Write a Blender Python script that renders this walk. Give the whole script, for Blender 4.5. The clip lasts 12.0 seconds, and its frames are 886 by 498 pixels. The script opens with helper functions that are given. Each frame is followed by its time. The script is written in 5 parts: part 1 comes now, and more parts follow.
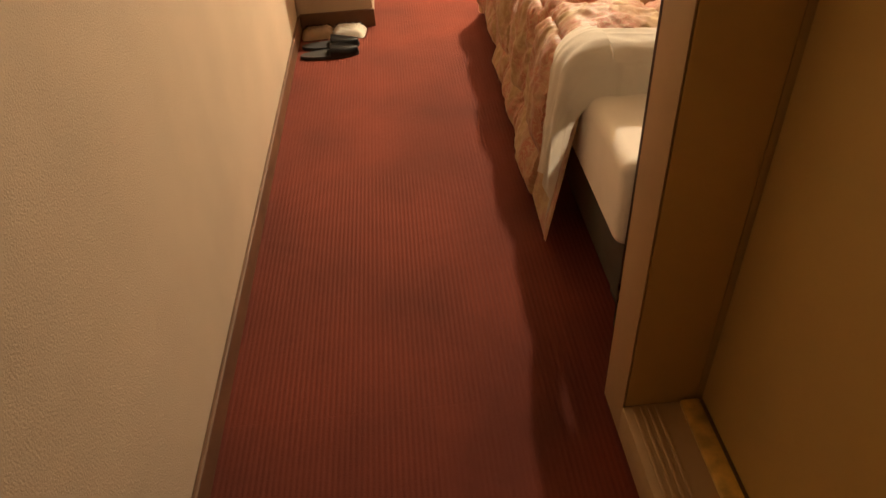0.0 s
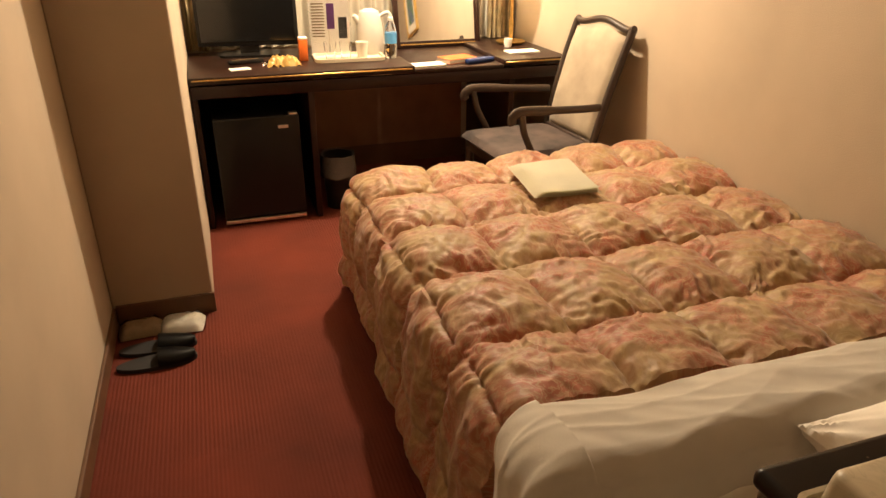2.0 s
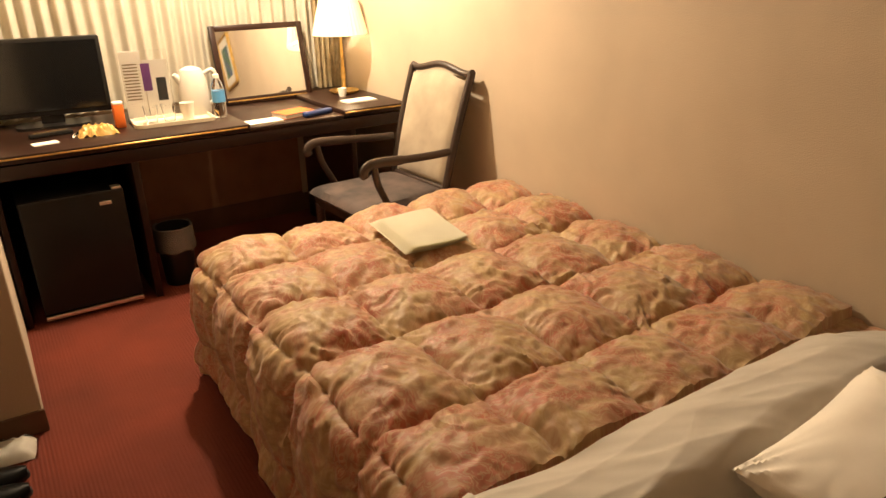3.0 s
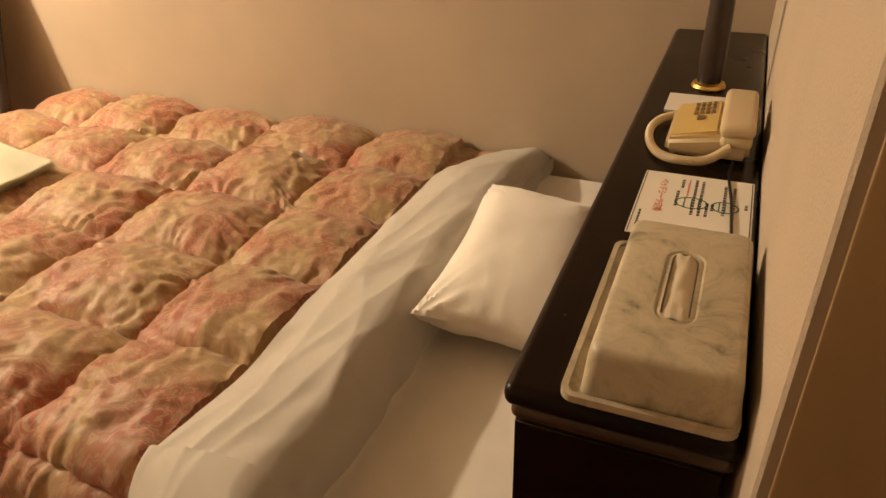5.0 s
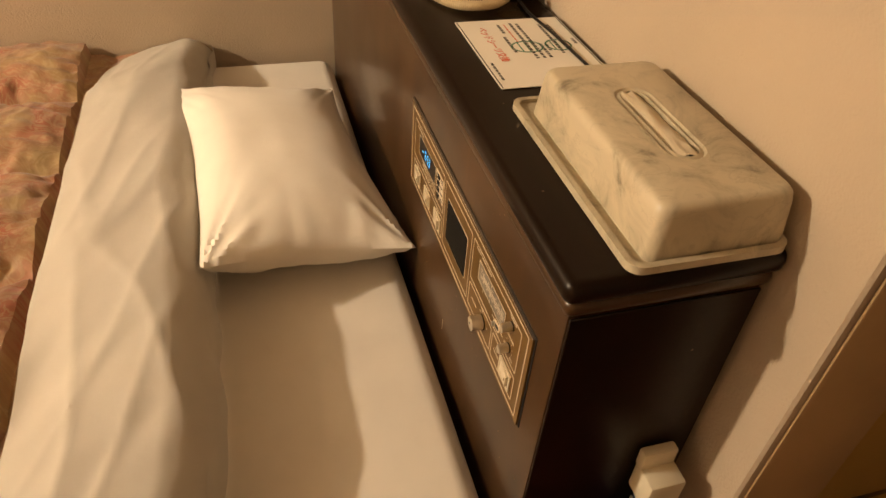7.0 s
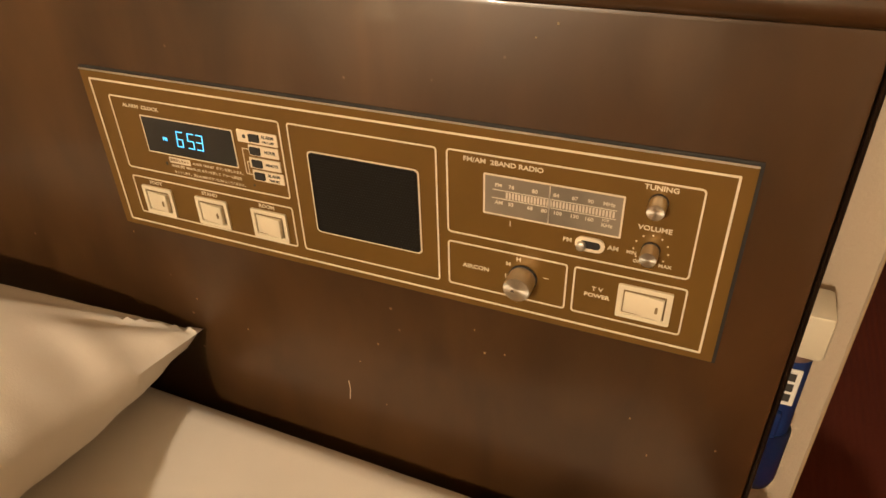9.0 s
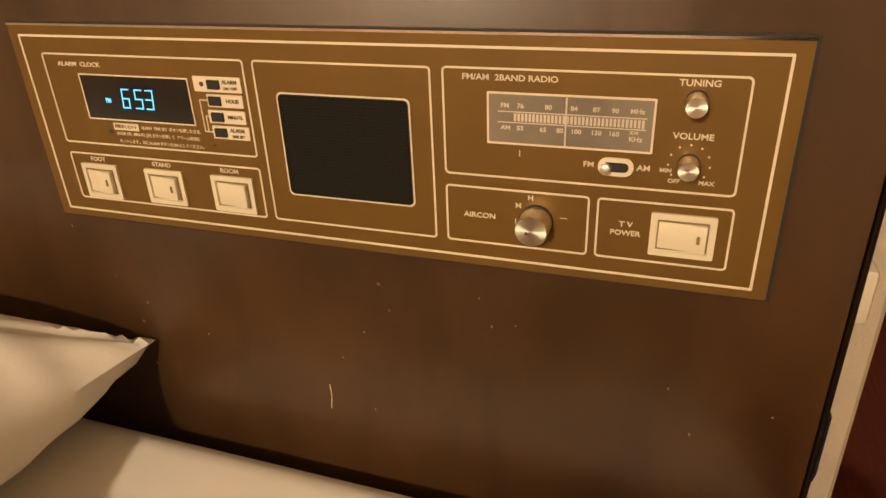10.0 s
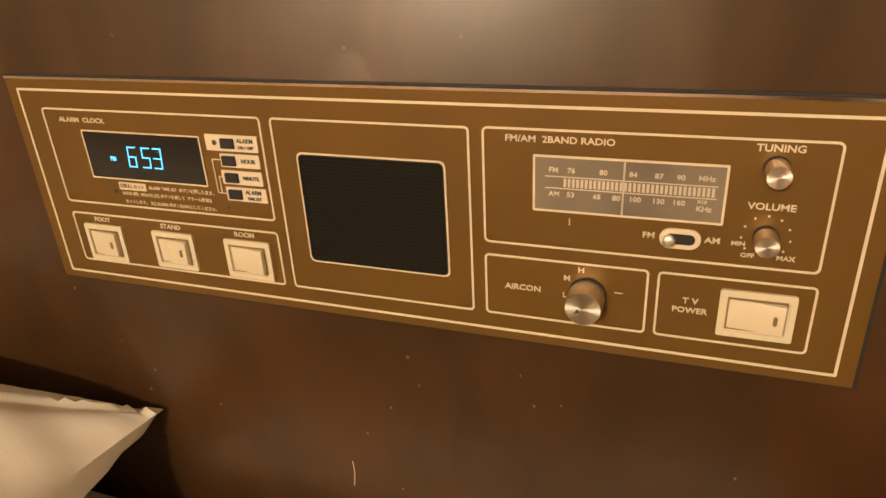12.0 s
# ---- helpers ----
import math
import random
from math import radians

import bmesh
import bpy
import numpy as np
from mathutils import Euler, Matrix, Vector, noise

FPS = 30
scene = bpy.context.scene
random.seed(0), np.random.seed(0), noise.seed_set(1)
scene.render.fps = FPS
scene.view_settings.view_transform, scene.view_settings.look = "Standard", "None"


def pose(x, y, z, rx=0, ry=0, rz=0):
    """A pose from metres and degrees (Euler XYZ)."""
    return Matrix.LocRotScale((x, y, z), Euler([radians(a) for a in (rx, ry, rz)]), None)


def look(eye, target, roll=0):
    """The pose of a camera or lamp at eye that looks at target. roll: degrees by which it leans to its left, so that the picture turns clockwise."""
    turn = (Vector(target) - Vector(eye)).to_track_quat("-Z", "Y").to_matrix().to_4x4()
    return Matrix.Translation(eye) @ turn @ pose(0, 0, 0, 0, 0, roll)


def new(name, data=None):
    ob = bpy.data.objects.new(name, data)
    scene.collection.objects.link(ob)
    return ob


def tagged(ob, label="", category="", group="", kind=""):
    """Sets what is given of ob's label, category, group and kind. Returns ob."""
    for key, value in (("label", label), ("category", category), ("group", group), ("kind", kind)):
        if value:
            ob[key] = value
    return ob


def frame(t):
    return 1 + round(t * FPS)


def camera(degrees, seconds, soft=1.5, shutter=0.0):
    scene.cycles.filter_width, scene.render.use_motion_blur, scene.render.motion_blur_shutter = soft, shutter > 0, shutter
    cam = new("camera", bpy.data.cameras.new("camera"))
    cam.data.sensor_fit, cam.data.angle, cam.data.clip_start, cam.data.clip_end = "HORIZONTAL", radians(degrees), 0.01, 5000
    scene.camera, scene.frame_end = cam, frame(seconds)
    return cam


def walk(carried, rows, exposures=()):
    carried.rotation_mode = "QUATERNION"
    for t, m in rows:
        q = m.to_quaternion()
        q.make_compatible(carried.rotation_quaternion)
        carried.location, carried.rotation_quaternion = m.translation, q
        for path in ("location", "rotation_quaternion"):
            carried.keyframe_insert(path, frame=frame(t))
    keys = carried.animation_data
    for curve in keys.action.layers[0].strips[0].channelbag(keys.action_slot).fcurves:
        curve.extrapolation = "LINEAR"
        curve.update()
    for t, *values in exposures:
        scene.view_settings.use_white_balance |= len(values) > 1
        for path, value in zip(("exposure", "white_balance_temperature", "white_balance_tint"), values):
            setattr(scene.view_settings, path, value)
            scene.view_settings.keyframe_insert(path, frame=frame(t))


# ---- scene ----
cam = camera(65.5, 12.0)

PATH = [
    (0, (0.5, -1.01, 1.294), (0.563, 0.537, 0.028), -3.8),
    (0.5, (0.518, -0.756, 1.393), (0.601, 0.819, 0.162), -2.1),
    (1, (0.418, -0.544, 1.403), (0.823, 1.135, 0.395), -0.8),
    (1.5, (0.413, -0.375, 1.407), (0.875, 1.327, 0.464), 1.1),
    (2, (0.477, -0.214, 1.421), (1.052, 1.501, 0.567), 0.2),
    (2.5, (0.445, -0.122, 1.43), (1.201, 1.512, 0.559), -1.3),
    (2.7, (0.434, -0.061, 1.443), (1.3, 1.554, 0.642), -1.4),
    (4.3, (0.444, 0.038, 1.375), (1.905, 1.069, 0.478), -1.4),
    (4.5, (0.461, 0.048, 1.361), (1.965, 0.942, 0.393), -1.4),
    (5, (0.506, 0.068, 1.35), (2.068, 0.751, 0.305), -2.1),
    (5.5, (0.6, 0.102, 1.33), (2.27, 0.555, 0.327), -0.7),
    (6, (0.665, 0.204, 1.3), (2.223, 0.521, 0.086), 1.3),
    (6.5, (0.627, 0.348, 1.291), (2.186, 0.221, 0.044), 1.1),
    (7, (0.621, 0.438, 1.271), (2.068, -0.046, -0.021), 4.4),
    (7.2, (0.634, 0.449, 1.264), (2.028, -0.123, -0.051), 3.9),
    (8.8, (1.029, 0.554, 0.995), (1.774, -0.905, -0.151), -2.6),
    (9, (1.039, 0.57, 0.951), (1.723, -0.957, -0.144), -1.6),
    (9.5, (1.05, 0.595, 0.896), (1.7, -1.007, -0.109), -2.0),
    (10, (1.072, 0.562, 0.847), (1.682, -1.116, -0.054), -2.4),
    (10.5, (1.094, 0.528, 0.829), (1.669, -1.182, -0.035), -1.3),
    (11, (1.104, 0.516, 0.826), (1.677, -1.189, -0.048), -1.7),
    (11.5, (1.099, 0.517, 0.84), (1.686, -1.191, -0.019), -2.7),
    (12, (1.103, 0.52, 0.857), (1.741, -1.173, 0.004), -3.1),
]
walk(cam, [(t, look(eye, target, roll)) for t, eye, target, roll in PATH], [(0.0, 0.8), (0.5, 0.48), (1.0, 0.2), (2.0, -0.16), (2.7, -0.18), (4.5, -0.14), (5.5, 0.2), (7.2, 0.25), (9.0, 0.26), (12.0, 0.28)])

# ---- world and lamps ----
world = bpy.data.worlds.new("world")
scene.world = world
world.use_nodes = True
world.node_tree.nodes["Background"].inputs[0].default_value = (0.03, 0.02, 0.012, 1)
world.node_tree.nodes["Background"].inputs[1].default_value = 0.02
scene.view_settings.exposure = 0.0
ROOM_W, BACK_Y, CEIL = 2.355, 4.05, 2.36
WARM = (1.0, 0.80, 0.56)


def lamp_light(name, kind, place, watts, size, colour=WARM):
    data = bpy.data.lights.new(name, kind)
    data.energy, data.color = watts, colour
    if kind == "AREA":
        data.shape, data.size = "DISK", size
    else:
        data.shadow_soft_size = size
    ob = new(name, data)
    ob.matrix_world = pose(*place)
    return ob


lamp_light("ceiling_bulb", "POINT", (1.48, 3.22, 2.12), 255, 0.045)
lamp_light("desk_bulb", "POINT", (2.22, 3.72, 1.19), 3.2, 0.03)


# ---- materials ----
def mat(name, colour, rough=0.6, metal=0.0, vary=0.08, scale=6.0, bump=0.0, bump_scale=120.0, colour2=None, coat=0.0, sheen=0.0):
    m = bpy.data.materials.new(name)
    m.use_nodes = True
    nt = m.node_tree
    b = nt.nodes["Principled BSDF"]
    tc = nt.nodes.new("ShaderNodeTexCoord")
    n1 = nt.nodes.new("ShaderNodeTexNoise")
    n1.inputs["Scale"].default_value, n1.inputs["Detail"].default_value = scale, 5
    nt.links.new(tc.outputs["Object"], n1.inputs["Vector"])
    mix = nt.nodes.new("ShaderNodeMix")
    mix.data_type = "RGBA"
    c2 = colour2 or tuple(c * (1 - 2.2 * vary) for c in colour)
    c1 = colour if colour2 else tuple(min(1, c * (1 + vary)) for c in colour)
    mix.inputs[6].default_value, mix.inputs[7].default_value = (*c1, 1), (*c2, 1)
    ramp = nt.nodes.new("ShaderNodeMapRange")
    ramp.inputs[1].default_value, ramp.inputs[2].default_value = 0.35, 0.68
    nt.links.new(n1.outputs[0], ramp.inputs[0])
    nt.links.new(ramp.outputs[0], mix.inputs[0])
    nt.links.new(mix.outputs[2], b.inputs["Base Color"])
    b.inputs["Roughness"].default_value, b.inputs["Metallic"].default_value = rough, metal
    b.inputs["Coat Weight"].default_value = coat
    b.inputs["Sheen Weight"].default_value = sheen
    rr = nt.nodes.new("ShaderNodeMapRange")
    rr.inputs[3].default_value, rr.inputs[4].default_value = max(0.02, rough - 0.06), min(1, rough + 0.08)
    nt.links.new(n1.outputs[0], rr.inputs[0])
    nt.links.new(rr.outputs[0], b.inputs["Roughness"])
    if bump:
        n2 = nt.nodes.new("ShaderNodeTexNoise")
        n2.inputs["Scale"].default_value, n2.inputs["Detail"].default_value = bump_scale, 3
        nt.links.new(tc.outputs["Object"], n2.inputs["Vector"])
        bp = nt.nodes.new("ShaderNodeBump")
        bp.inputs["Strength"].default_value, bp.inputs["Distance"].default_value = bump, 0.002
        nt.links.new(n2.outputs[0], bp.inputs["Height"])
        nt.links.new(bp.outputs[0], b.inputs["Normal"])
    return m


def node(nt, kind, **sockets):
    n = nt.nodes.new(kind)
    for key, value in sockets.items():
        n.inputs[key].default_value = value
    return n


def carpet_material():
    m = mat("carpet", (0.132, 0.0172, 0.0036), 0.95, vary=0.16, scale=2.2)
    nt = m.node_tree
    b = nt.nodes["Principled BSDF"]
    tc = nt.nodes.new("ShaderNodeTexCoord")
    wave = node(nt, "ShaderNodeTexWave", Scale=25.0, Distortion=1.2, Detail=2.0)
    wave.inputs["Detail Scale"].default_value = 6.0
    wave.bands_direction = "X"
    nt.links.new(tc.outputs["Object"], wave.inputs["Vector"])
    check = node(nt, "ShaderNodeTexBrick", Scale=1.0)
    check.inputs["Brick Width"].default_value, check.inputs["Row Height"].default_value = 0.25, 0.5
    check.inputs["Mortar Size"].default_value = 0.002
    check.inputs["Color1"].default_value, check.inputs["Color2"].default_value = (1, 1, 1, 1), (0.2, 0.2, 0.2, 1)
    check.inputs["Mortar"].default_value = (0, 0, 0, 1)
    nt.links.new(tc.outputs["Object"], check.inputs["Vector"])
    mul = node(nt, "ShaderNodeMath")
    mul.operation = "MULTIPLY"
    nt.links.new(wave.outputs["Fac"], mul.inputs[0])
    nt.links.new(check.outputs["Color"], mul.inputs[1])
    fuzz = node(nt, "ShaderNodeTexNoise", Scale=420.0, Detail=3.0)
    nt.links.new(tc.outputs["Object"], fuzz.inputs["Vector"])
    add = node(nt, "ShaderNodeMath")
    nt.links.new(mul.outputs[0], add.inputs[0])
    nt.links.new(fuzz.outputs[0], add.inputs[1])
    bp = node(nt, "ShaderNodeBump", Strength=0.55, Distance=0.003)
    nt.links.new(add.outputs[0], bp.inputs["Height"])
    nt.links.new(bp.outputs[0], b.inputs["Normal"])
    # ribs also carry a second yarn colour
    old = b.inputs["Base Color"].links[0].from_socket
    mix = nt.nodes.new("ShaderNodeMix")
    mix.data_type = "RGBA"
    mix.inputs[7].default_value = (0.096, 0.0120, 0.0028, 1)
    fac = node(nt, "ShaderNodeMath")
    fac.operation = "MULTIPLY"
    fac.inputs[1].default_value = 0.5
    nt.links.new(mul.outputs[0], fac.inputs[0])
    nt.links.new(fac.outputs[0], mix.inputs[0])
    nt.links.new(old, mix.inputs[6])
    nt.links.new(mix.outputs[2], b.inputs["Base Color"])
    return m


def quilt_material():
    m = bpy.data.materials.new("damask")
    m.use_nodes = True
    nt = m.node_tree
    b = nt.nodes["Principled BSDF"]
    tc = nt.nodes.new("ShaderNodeTexCoord")
    warp = node(nt, "ShaderNodeTexNoise", Scale=7.0, Detail=3.0)
    nt.links.new(tc.outputs["UV"], warp.inputs["Vector"])
    shift = nt.nodes.new("ShaderNodeMix")
    shift.data_type = "VECTOR"
    shift.inputs[0].default_value = 0.16
    nt.links.new(tc.outputs["UV"], shift.inputs[4])
    nt.links.new(warp.outputs["Color"], shift.inputs[5])
    big = node(nt, "ShaderNodeTexNoise", Scale=6.5, Detail=4.0, Distortion=1.2)
    nt.links.new(tc.outputs["UV"], big.inputs["Vector"])
    feather = node(nt, "ShaderNodeTexWave", Scale=19.0, Distortion=16.0, Detail=4.0)
    feather.inputs["Detail Scale"].default_value = 2.4
    nt.links.new(shift.outputs[1], feather.inputs["Vector"])
    petal = node(nt, "ShaderNodeTexVoronoi", Scale=52.0)
    petal.feature = "SMOOTH_F1"
    nt.links.new(shift.outputs[1], petal.inputs["Vector"])
    ramp = nt.nodes.new("ShaderNodeValToRGB")
    e = ramp.color_ramp.elements
    e[0].position, e[0].color = 0.40, (0.70, 0.52, 0.27, 1)
    e[1].position, e[1].color = 0.60, (0.66, 0.25, 0.155, 1)
    mid = e.new(0.5)
    mid.color = (0.70, 0.41, 0.25, 1)
    nt.links.new(big.outputs[0], ramp.inputs[0])
    gold = nt.nodes.new("ShaderNodeMix")
    gold.data_type = "RGBA"
    gold.inputs[7].default_value = (0.80, 0.64, 0.38, 1)
    cut = nt.nodes.new("ShaderNodeMapRange")
    cut.inputs[1].default_value, cut.inputs[2].default_value = 0.52, 0.8
    cut.inputs[4].default_value = 0.55
    nt.links.new(feather.outputs["Fac"], cut.inputs[0])
    nt.links.new(cut.outputs[0], gold.inputs[0])
    nt.links.new(ramp.outputs[0], gold.inputs[6])
    rose = nt.nodes.new("ShaderNodeMix")
    rose.data_type = "RGBA"
    rose.inputs[7].default_value = (0.52, 0.27, 0.14, 1)
    cut2 = nt.nodes.new("ShaderNodeMapRange")
    cut2.inputs[1].default_value, cut2.inputs[2].default_value = 0.30, 0.55
    cut2.inputs[4].default_value = 0.42
    nt.links.new(petal.outputs["Distance"], cut2.inputs[0])
    nt.links.new(cut2.outputs[0], rose.inputs[0])
    nt.links.new(gold.outputs[2], rose.inputs[6])
    nt.links.new(rose.outputs[2], b.inputs["Base Color"])
    b.inputs["Roughness"].default_value = 0.50
    b.inputs["Sheen Weight"].default_value = 0.35
    fine = node(nt, "ShaderNodeTexNoise", Scale=60.0, Detail=4.0)
    nt.links.new(tc.outputs["UV"], fine.inputs["Vector"])
    bp = node(nt, "ShaderNodeBump", Strength=0.5, Distance=0.003)
    nt.links.new(fine.outputs[0], bp.inputs["Height"])
    nt.links.new(bp.outputs[0], b.inputs["Normal"])
    return m


def marble_material():
    m = bpy.data.materials.new("marble")
    m.use_nodes = True
    nt = m.node_tree
    b = nt.nodes["Principled BSDF"]
    tc = nt.nodes.new("ShaderNodeTexCoord")
    n = node(nt, "ShaderNodeTexNoise", Scale=16.0, Detail=8.0, Distortion=1.4, Roughness=0.62)
    nt.links.new(tc.outputs["Object"], n.inputs["Vector"])
    ramp = nt.nodes.new("ShaderNodeValToRGB")
    e = ramp.color_ramp.elements
    e[0].position, e[0].color = 0.30, (0.19, 0.16, 0.11, 1)
    e[1].position, e[1].color = 0.55, (0.54, 0.465, 0.33, 1)
    k = e.new(0.42)
    k.color = (0.43, 0.37, 0.26, 1)
    nt.links.new(n.outputs[0], ramp.inputs[0])
    vein = node(nt, "ShaderNodeTexNoise", Scale=9.0, Detail=6.0, Distortion=2.4)
    nt.links.new(tc.outputs["Object"], vein.inputs["Vector"])
    band = nt.nodes.new("ShaderNodeValToRGB")
    f = band.color_ramp.elements
    f[0].position, f[0].color = 0.492, (0, 0, 0, 1)
    f[1].position, f[1].color = 0.512, (0, 0, 0, 1)
    f.new(0.502).color = (0.22, 0.22, 0.22, 1)
    nt.links.new(vein.outputs[0], band.inputs[0])
    mix = nt.nodes.new("ShaderNodeMix")
    mix.data_type = "RGBA"
    mix.inputs[7].default_value = (0.17, 0.14, 0.10, 1)
    nt.links.new(band.outputs[0], mix.inputs[0])
    nt.links.new(ramp.outputs[0], mix.inputs[6])
    nt.links.new(mix.outputs[2], b.inputs["Base Color"])
    b.inputs["Roughness"].default_value = 0.38
    return m


def glow(name, colour, strength):
    m = bpy.data.materials.new(name)
    m.use_nodes = True
    b = m.node_tree.nodes["Principled BSDF"]
    b.inputs["Base Color"].default_value = (*colour, 1)
    b.inputs["Emission Color"].default_value = (*colour, 1)
    b.inputs["Emission Strength"].default_value = strength
    return m


def clear(name, colour=(1, 1, 1), rough=0.03):
    m = bpy.data.materials.new(name)
    m.use_nodes = True
    b = m.node_tree.nodes["Principled BSDF"]
    b.inputs["Base Color"].default_value = (*colour, 1)
    b.inputs["Transmission Weight"].default_value = 1.0
    b.inputs["Roughness"].default_value = rough
    b.inputs["IOR"].default_value = 1.3
    return m


def wood_material(name, dark, light, rough, coat=0.0, axis=(1.2, 14.0, 14.0), specks=False):
    m = bpy.data.materials.new(name)
    m.use_nodes = True
    nt = m.node_tree
    b = nt.nodes["Principled BSDF"]
    tc = nt.nodes.new("ShaderNodeTexCoord")
    mp = nt.nodes.new("ShaderNodeMapping")
    mp.inputs["Scale"].default_value = axis
    nt.links.new(tc.outputs["Object"], mp.inputs["Vector"])
    n = node(nt, "ShaderNodeTexNoise", Scale=3.0, Detail=8.0, Distortion=0.5)
    nt.links.new(mp.outputs[0], n.inputs["Vector"])
    big = node(nt, "ShaderNodeTexNoise", Scale=5.0, Detail=3.0)
    nt.links.new(tc.outputs["Object"], big.inputs["Vector"])
    ramp = nt.nodes.new("ShaderNodeValToRGB")
    e = ramp.color_ramp.elements
    e[0].position, e[0].color = 0.32, (*dark, 1)
    e[1].position, e[1].color = 0.70, (*light, 1)
    av = node(nt, "ShaderNodeMix")
    av.inputs[0].default_value = 0.5
    nt.links.new(n.outputs[0], av.inputs[2])
    nt.links.new(big.outputs[0], av.inputs[3])
    nt.links.new(av.outputs[0], ramp.inputs[0])
    out = ramp.outputs[0]
    if specks:
        sp = node(nt, "ShaderNodeTexVoronoi", Scale=48.0)
        nt.links.new(tc.outputs["Object"], sp.inputs["Vector"])
        cut = nt.nodes.new("ShaderNodeMapRange")
        cut.inputs[1].default_value, cut.inputs[2].default_value = 0.085, 0.03
        nt.links.new(sp.outputs["Distance"], cut.inputs[0])
        # only a fifth of the cells carry a speck
        few = node(nt, "ShaderNodeMath")
        few.operation = "GREATER_THAN"
        few.inputs[1].default_value = 0.8
        nt.links.new(sp.outputs["Color"], few.inputs[0])
        keep = node(nt, "ShaderNodeMath")
        keep.operation = "MULTIPLY"
        nt.links.new(cut.outputs[0], keep.inputs[0])
        nt.links.new(few.outputs[0], keep.inputs[1])
        mix = nt.nodes.new("ShaderNodeMix")
        mix.data_type = "RGBA"
        mix.inputs[7].default_value = (0.20, 0.13, 0.08, 1)
        nt.links.new(keep.outputs[0], mix.inputs[0])
        nt.links.new(out, mix.inputs[6])
        out = mix.outputs[2]
    nt.links.new(out, b.inputs["Base Color"])
    rr = nt.nodes.new("ShaderNodeMapRange")
    rr.inputs[3].default_value, rr.inputs[4].default_value = rough - 0.07, rough + 0.12
    nt.links.new(big.outputs[0], rr.inputs[0])
    nt.links.new(rr.outputs[0], b.inputs["Roughness"])
    b.inputs["Coat Weight"].default_value = coat
    bp = node(nt, "ShaderNodeBump", Strength=0.06, Distance=0.001)
    nt.links.new(n.outputs[0], bp.inputs["Height"])
    nt.links.new(bp.outputs[0], b.inputs["Normal"])
    return m


def mirror_material():
    m = bpy.data.materials.new("mirror_glass")
    m.use_nodes = True
    b = m.node_tree.nodes["Principled BSDF"]
    b.inputs["Base Color"].default_value = (0.86, 0.86, 0.84, 1)
    b.inputs["Metallic"].default_value, b.inputs["Roughness"].default_value = 1.0, 0.03
    return m


M_WALL = mat("wallpaper", (0.465, 0.375, 0.275), 0.85, vary=0.03, scale=3, bump=0.5, bump_scale=260)
M_CEIL = mat("ceiling_paper", (0.36, 0.315, 0.25), 0.9, vary=0.03, scale=3, bump=0.4, bump_scale=200)
M_CARPET = carpet_material()
M_BASE = mat("baseboard_vinyl", (0.13, 0.062, 0.03), 0.5, vary=0.1)
M_DOOR = mat("door_paint", (0.58, 0.40, 0.13), 0.45, vary=0.04, scale=2, bump=0.1)
M_CASING = mat("casing_paint", (0.46, 0.32, 0.165), 0.5, vary=0.04)
M_BRASS = mat("brass", (0.78, 0.53, 0.18), 0.38, 1.0, vary=0.1, scale=30)
M_GILT = mat("gilt_strip", (0.85, 0.60, 0.16), 0.35, 0.4, vary=0.15, scale=25)
M_SHEET = mat("sheet_cotton", (0.88, 0.83, 0.75), 0.85, vary=0.02, scale=10, bump=0.07, bump_scale=700, sheen=0.2)
M_QUILT = quilt_material()
M_BEDBASE = mat("bed_base_cloth", (0.085, 0.072, 0.055), 0.9, bump=0.4, bump_scale=300)
M_CONSOLE = wood_material("console_veneer", (0.022, 0.0098, 0.0030), (0.072, 0.033, 0.0100), 0.30, 0.25, (6.0, 6.0, 2.2), specks=True)
# much darker than the veneer, for the top and the end panel
M_CONSOLETOP = wood_material("console_top_dark", (0.005, 0.0022, 0.0010), (0.012, 0.0052, 0.0022), 0.28, 0.0, specks=True)
M_CONSOLETOP.node_tree.nodes["Principled BSDF"].inputs["Specular IOR Level"].default_value = 0.2
M_DESK = wood_material("desk_wood", (0.013, 0.005, 0.0028), (0.030, 0.011, 0.006), 0.34, 0.0)
M_DESK.node_tree.nodes["Principled BSDF"].inputs["Specular IOR Level"].default_value = 0.3
M_CHAIRWOOD = wood_material("chair_wood", (0.018, 0.010, 0.007), (0.042, 0.022, 0.014), 0.35, 0.2)
M_VELVET = mat("velvet", (0.075, 0.050, 0.042), 0.8, vary=0.0, scale=9, colour2=(0.024, 0.017, 0.016), sheen=0.0)
M_CHAIRBACK = mat("upholstery", (0.38, 0.31, 0.22), 0.85, vary=0.0, scale=5, colour2=(0.24, 0.19, 0.14), bump=0.3, sheen=0.1)
M_BLACK = mat("black_plastic", (0.012, 0.011, 0.010), 0.32, vary=0.1)
M_BLACK.node_tree.nodes["Principled BSDF"].inputs["Specular IOR Level"].default_value = 0.22
M_MATTBLACK = mat("matt_black", (0.016, 0.014, 0.013), 0.7, vary=0.1)
M_SCREEN = mat("tv_screen", (0.006, 0.006, 0.006), 0.12, vary=0.02)
M_STEEL = mat("brushed_steel", (0.80, 0.76, 0.68), 0.42, 1.0, vary=0.06, scale=60)
M_SPUN = mat("spun_steel", (0.92, 0.88, 0.80), 0.34, 1.0, vary=0.04, scale=60)
spun = M_SPUN.node_tree
spun_way = spun.nodes.new("ShaderNodeTangent")
spun_way.direction_type, spun_way.axis = "RADIAL", "Y"
spun.links.new(spun_way.outputs[0], spun.nodes["Principled BSDF"].inputs["Tangent"])
spun.nodes["Principled BSDF"].inputs["Anisotropic"].default_value = 0.85
